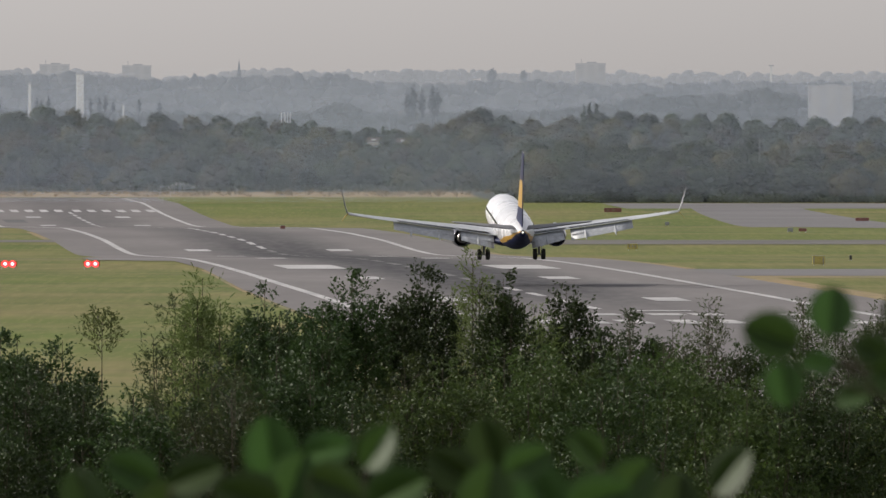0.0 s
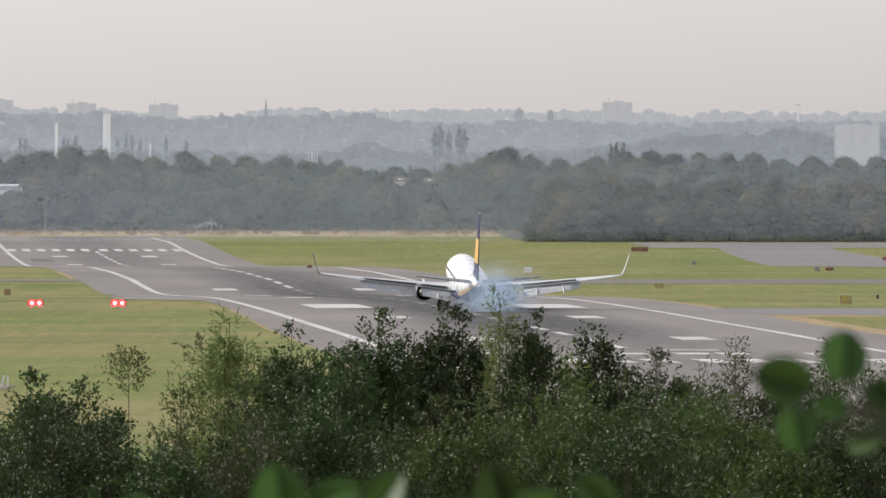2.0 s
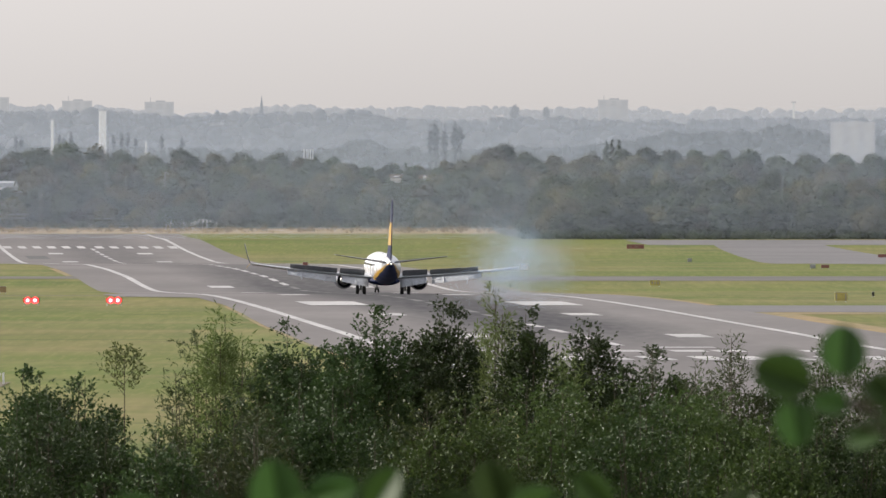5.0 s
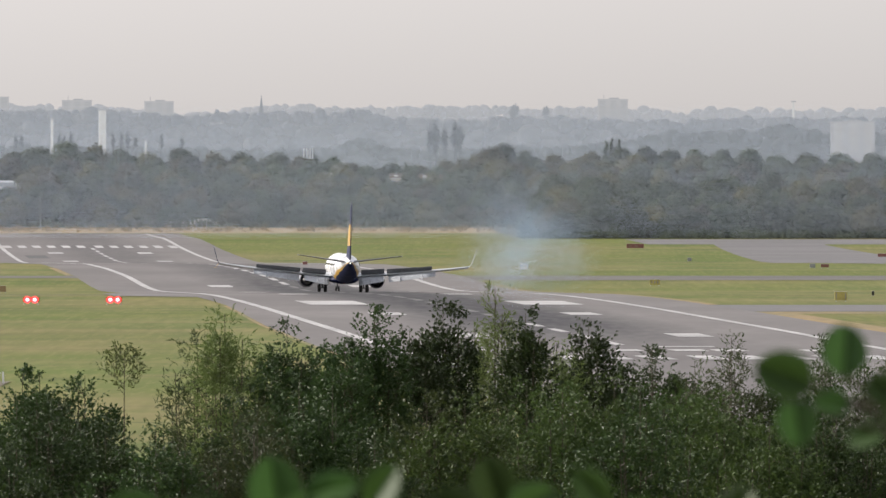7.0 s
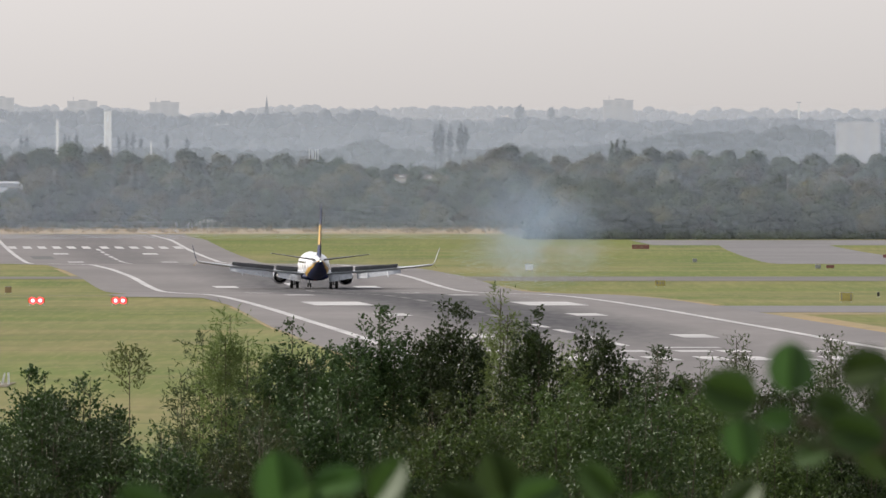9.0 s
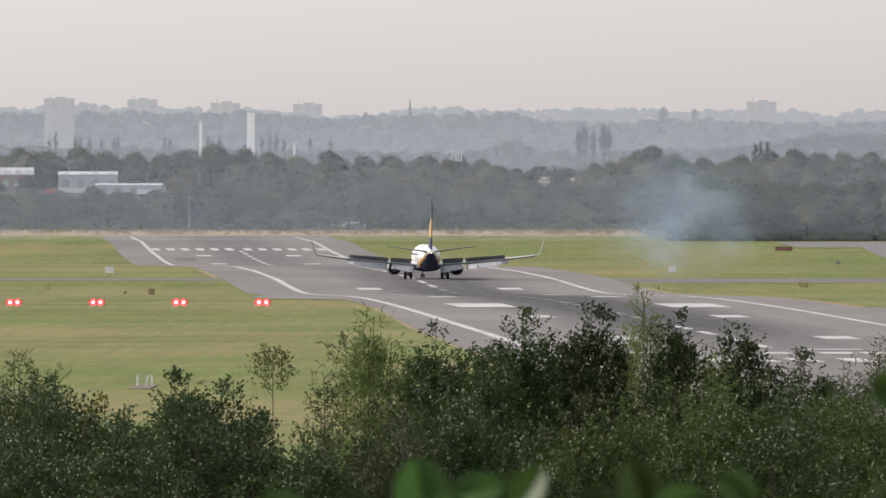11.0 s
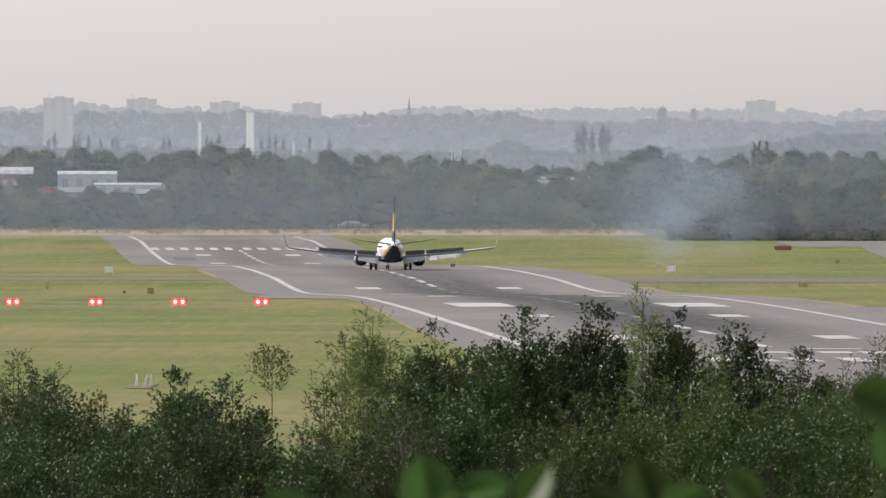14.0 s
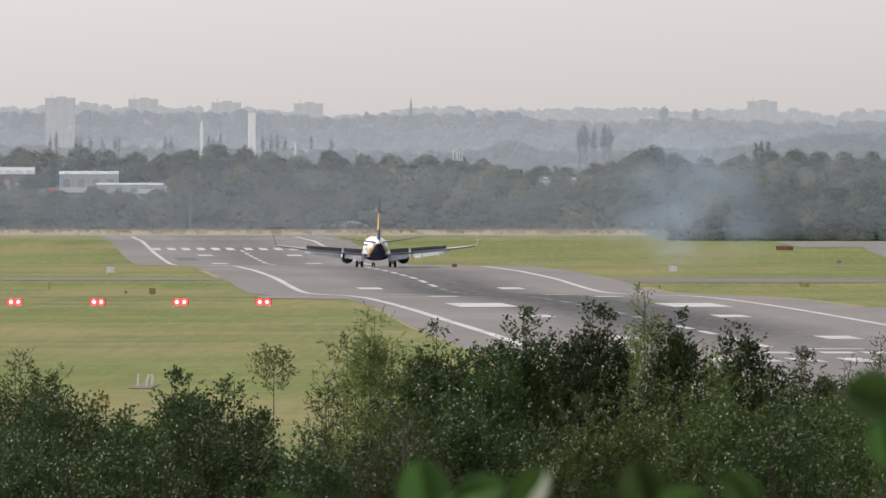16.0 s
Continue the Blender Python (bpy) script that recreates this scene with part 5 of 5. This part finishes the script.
# ---- leaves close to the lens ----
def round_leaf(bm, base, tip_dir, normal, length, width):
    """An ovate blade with a folded midrib and a short stalk."""
    o, d = Vector(base), Vector(tip_dir).normalized()
    nrm = Vector(normal)
    s = d.cross(nrm).normalized()
    nrm = s.cross(d).normalized()
    prof = [(0.0, 0.0), (0.1, 0.3), (0.28, 0.48), (0.5, 0.5), (0.72, 0.43), (0.88, 0.28), (0.96, 0.14), (1.0, 0.0)]
    mids, lefts, rights = [], [], []
    for t, w in prof:
        c = o + d * length * t - nrm * length * 0.10 * t * t
        mids.append(bm.verts.new(c))
        if 0 < t < 1:
            lefts.append(bm.verts.new(c + s * w * width + nrm * w * width * 0.07))
            rights.append(bm.verts.new(c - s * w * width + nrm * w * width * 0.07))
    for side in (lefts, rights):
        bm.faces.new((mids[0], side[0], mids[1]))
        for i in range(len(side) - 1):
            bm.faces.new((mids[i + 1], side[i], side[i + 1], mids[i + 2]))
        bm.faces.new((mids[-2], side[-1], mids[-1]))
    for f in bm.faces:
        f.smooth = True


def near_plant(name, label, d, leaves, root, seed):
    """leaves: bearing, height, length, direction of the tip in degrees from up, tilt of the blade to the viewer."""
    rng = random.Random(seed)
    t = thing(name, pose(0, d, gz(d)), label, "branch")
    g = gz(d)
    for b, z, ln, ang, face in leaves:
        x = b * d / 1000
        a = radians(ang)
        tip = Vector((math.sin(a), rng.uniform(-0.3, 0.3), math.cos(a)))
        c = Vector((x, rng.uniform(-0.15, 0.15), z - g))
        bm = bmesh.new()
        round_leaf(bm, c - tip * ln * 0.5, tip, (rng.uniform(-0.3, 0.3), -1, face), ln, ln * 0.86)
        part("leaf", bm, LEAF_NEAR, t)
        base = c - tip * ln * 0.5
        rootp = Vector(root(x))
        midp = base.lerp(rootp, 0.35) + Vector((0, 0, -0.02))
        st = bmesh.new()
        rod(st, base, midp, 0.0012, 0.002, 6)
        rod(st, midp, rootp, 0.002, 0.004, 6)
        part("twig", st, TWIG, t)
    return t


NEAR = near_plant("near_shrub", "out-of-focus round green leaves of a shrub close by", 14.0, [
    (-9.29, 13.84, 0.056, -8, 0.3), (-5.74, 13.84, 0.046, 70, 0.7), (-2.68, 13.84, 0.046, 30, 0.5), (4.17, 13.84, 0.05, -15, 0.4), (6.64, 13.83, 0.046, 60, 0.6),
    (10.26, 13.84, 0.04, -40, 0.5), (13.04, 13.81, 0.05, 40, 0.5), (19.17, 13.82, 0.05, 35, 1.2), (-13.74, 13.82, 0.05, 65, 0.8), (-17.81, 13.82, 0.05, -60, 0.6),
    (1.95, 13.82, 0.05, -50, 0.6), (-7.79, 13.81, 0.06, 20, 0.4), (-5.01, 13.81, 0.055, 110, 0.7), (-1.53, 13.80, 0.06, 60, 0.6), (-10.57, 13.80, 0.06, -70, 0.5),
    (4.03, 13.80, 0.06, 10, 0.5), (7.51, 13.80, 0.06, -20, 0.5), (15.86, 13.79, 0.06, 10, 0.5), (-15.79, 13.79, 0.06, 30, 0.5), (-21.01, 13.80, 0.05, -20, 0.5), (10.99, 13.80, 0.06, 70, 0.6)],
    lambda x: (x * 0.6, 0.3, 0.0), 3)
BRANCH = near_plant("near_branch", "leafy branch with round green leaves hanging close by", 13.0, [
    (17.50, 13.942, 0.048, -70, 0.35), (18.25, 13.903, 0.038, 172, 0.2), (21.60, 13.96, 0.045, 5, 0.3), (26.12, 13.96, 0.044, 75, 0.5), (25.25, 13.91, 0.046, 100, 0.5),
    (22.82, 13.89, 0.032, -100, 0.8), (23.69, 13.93, 0.034, -60, 0.5), (27.86, 13.93, 0.045, 20, 0.4), (29.08, 13.96, 0.05, 60, 0.4), (26.99, 13.89, 0.045, 150, 0.5),
    (20.38, 13.92, 0.03, -80, 0.7)],
    lambda x: (0.42, 0.05, 13.91 - gz(13)), 4)
bm = bmesh.new()
zz = 13.92 - gz(13)
for p, q, r in (((0.26, 0.0, zz), (0.34, 0.02, zz - 0.006), 0.003), ((0.34, 0.02, zz - 0.006), (0.46, 0.06, zz - 0.012), 0.0045), ((0.46, 0.06, zz - 0.012), (0.72, 0.1, zz - 0.12), 0.006), ((0.72, 0.1, zz - 0.12), (0.9, 0.12, -0.05), 0.012)):
    rod(bm, p, q, r, r * 1.2, 8)
part("main_stem", bm, TWIG, BRANCH, "brown main stem")


# ---- haze: hair-thin pale strips added to stand in for sunlit hazy air, before and within the woodland ----
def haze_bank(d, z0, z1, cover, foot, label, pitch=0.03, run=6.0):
    """Level stand-in strips, hair-thin and closely spaced, thinning towards the top and the ground."""
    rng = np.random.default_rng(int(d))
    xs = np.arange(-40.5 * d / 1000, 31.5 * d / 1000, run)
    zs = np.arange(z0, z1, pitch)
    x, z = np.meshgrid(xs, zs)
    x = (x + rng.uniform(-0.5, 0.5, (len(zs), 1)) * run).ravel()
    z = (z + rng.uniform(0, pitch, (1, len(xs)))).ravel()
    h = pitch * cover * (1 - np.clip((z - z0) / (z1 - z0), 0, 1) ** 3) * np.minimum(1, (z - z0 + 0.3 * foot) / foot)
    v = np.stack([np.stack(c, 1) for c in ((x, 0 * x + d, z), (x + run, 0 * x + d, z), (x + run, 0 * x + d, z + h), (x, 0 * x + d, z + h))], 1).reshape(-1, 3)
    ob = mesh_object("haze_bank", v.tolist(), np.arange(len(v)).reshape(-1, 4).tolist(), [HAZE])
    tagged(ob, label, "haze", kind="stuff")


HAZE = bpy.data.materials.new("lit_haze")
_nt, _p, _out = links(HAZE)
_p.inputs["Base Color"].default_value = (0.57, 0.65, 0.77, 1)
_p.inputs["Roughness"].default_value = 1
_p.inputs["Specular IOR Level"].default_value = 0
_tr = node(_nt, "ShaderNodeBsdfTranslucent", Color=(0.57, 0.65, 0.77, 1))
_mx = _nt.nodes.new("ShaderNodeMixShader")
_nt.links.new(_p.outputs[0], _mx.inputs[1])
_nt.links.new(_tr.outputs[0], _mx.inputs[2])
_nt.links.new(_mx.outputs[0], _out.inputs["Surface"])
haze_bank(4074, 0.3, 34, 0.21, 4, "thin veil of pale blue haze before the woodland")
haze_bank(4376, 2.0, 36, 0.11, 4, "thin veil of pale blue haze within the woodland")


# ---- what moves ----
def motions():
    turn = math.degrees(math.atan(-RS))
    rows = []
    for t, y, lift, pitch, roll in ((0, 1669, 2.95, 4.9, -0.4), (0.5, 1710, 1.75, 5.0, -0.2), (1, 1752, 0.65, 5.2, 0.1), (1.3, 1779, 0.25, 5.4, 0.2), (1.5, 1798, 0.12, 5.4, 0.2), (2, 1838, 0, 4.2, 0.4),
                                    (2.5, 1881, 0, 3.2, 0.6), (3, 1925, 0, 2.4, 0.7), (3.5, 1966, 0, 1.7, 0.8), (4, 2006, 0, 1.1, 0.85), (5.2, 2098, 0, 0.4, 0.9), (6.3, 2178, 0, 0.2, 0.9), (7, 2229, 0, 0.2, 0.9),
                                    (8, 2301, 0, 0.2, 0.9), (9, 2372, 0, 0.2, 0.75), (9.7, 2422, 0, 0.2, 0.5), (10.8, 2502, 0, 0.1, 0.2), (11.8, 2575, 0, 0, 0), (12.5, 2619, 0, 0, 0), (13.5, 2678, 0, 0, 0),
                                    (14.5, 2731, 0, 0, 0), (15.2, 2766, 0, 0, 0), (16, 2803, 0, 0, 0)):
        crab = float(np.interp(t, [0, 4, 8, 12, 16], [0.85, 0.8, 0.85, 0.4, 0.1]))
        rows.append((t, pose(rx(y, 2.0), y, gz(y) + 0.06 + lift, pitch, roll, turn + crab)))
    walk(PLANE, rows)
    # the wings bend up in flight and settle as the wheels take the weight
    for w, s in WINGS:
        walk(w, [(t, pose(0, 0, 0.1, 0, -s * a, 0)) for t, a in ((0, 2.2), (0.5, 2.2), (1, 2.1), (1.5, 1.3), (2, 0.3), (2.6, -0.6), (3.2, -1.1), (4, -1.2), (16, -1.2))])
    # the sprung legs hang long in the air and close up under load
    for leg in LEGS:
        walk(leg, [(t, pose(0, 0, z)) for t, z in ((0, -0.38), (1, -0.38), (1.3, -0.22), (1.6, -0.08), (2.2, 0), (16, 0))])
    for sp, o in SPOILERS:
        walk(sp, [(t, pose(o[0], o[1], o[2], a, o[3], o[4])) for t, a in ((0, 0), (1.7, 0), (2.2, -12), (2.8, -28), (3.2, -33), (16, -33))])
    # smoke: leaves the tyres at the touchdown point, swells upward and drifts apart
    start = 1794
    spread = ((0.0, 0, 0.0), (-0.8, 3, -0.3), (0.75, 5, -0.45), (0.1, 8, 0.9), (-0.55, 10, 0.55), (0.8, 6, 0.45), (-0.1, 4, -0.75), (0.35, 12, 0.4), (-0.25, 9, -0.15))
    for puff, (ex, ey, ez) in zip(PUFFS, spread):
        rows = []
        for t, dx, k, up in ((0, -0.9, 0.1, -14), (1.1, -0.9, 0.1, -14), (1.4, -0.9, 0.3, -1.2), (1.6, 0.6, 0.7, 0.6), (2.0, 2.6, 1.4, 1.6), (2.6, 2.7, 2.0, 2.4), (3.2, 3.0, 2.5, 3.1), (4.0, 4.6, 3.0, 3.9),
                             (5.2, 5.6, 3.7, 4.9), (6.5, 6.2, 4.4, 5.9), (8, 6.7, 5.0, 7.1), (10, 7.0, 5.7, 8.9), (12, 7.3, 6.2, 10.3), (16, 8.2, 7.0, 11.4)):
            rows.append((t, pose(rx(start, 0.4) + dx + k * ex, start + 12 + ey * 0.3 * k, gz(start) + up + 0.85 * k * ez)))
        walk(puff, rows)
    # the wind on the near leaves
    def sway(ob, d, rows):
        home = ob.matrix_world.translation.copy()
        walk(ob, [(t, pose(home.x + dx, home.y, home.z + dz, 0, tilt, 0)) for t, dx, dz, tilt in rows])
    k = 14.0 / 28750
    sway(NEAR, 14, [(t, dx * k, -dy * k, 0) for t, dx, dy in ((0, 0, 0), (0.5, -5, 3), (1, -14, 8), (1.5, -27, 13), (2.5, -33, 14), (3.5, -36, 15), (5, -30, 12), (7, -32, 7), (8, -26, 2), (9, -31, -5), (9.7, -40, 2), (11, -36, 6),
                                                    (12.5, -46, 8), (13.5, -30, 6), (14.5, -22, 3), (15.2, -30, 6), (16, -32, 8))])
    k = 13.0 / 28750
    sway(BRANCH, 13, [(t, dx * k, -dy * k, 0) for t, dx, dy in ((0, 112, -20), (0.5, 72, -14), (1, 72, -10), (1.5, 75, -4), (2, 86, -10), (2.5, 70, -12), (3, 128, -16), (3.5, 112, -14), (4, 86, -14), (5, 92, -14), (6.5, 97, -16), (7, 95, -14), (7.5, 66, 2), (8, 0, 16), (8.5, -14, 18), (9, -10, 16),
                                                      (9.5, -6, 14), (9.7, -4, 14), (10.8, 30, 10), (12, 45, 10), (12.5, 60, 10), (13.2, 50, 10), (14, 0, 25), (14.5, -22, 32), (15, -25, 28), (16, -10, 18))])


motions()
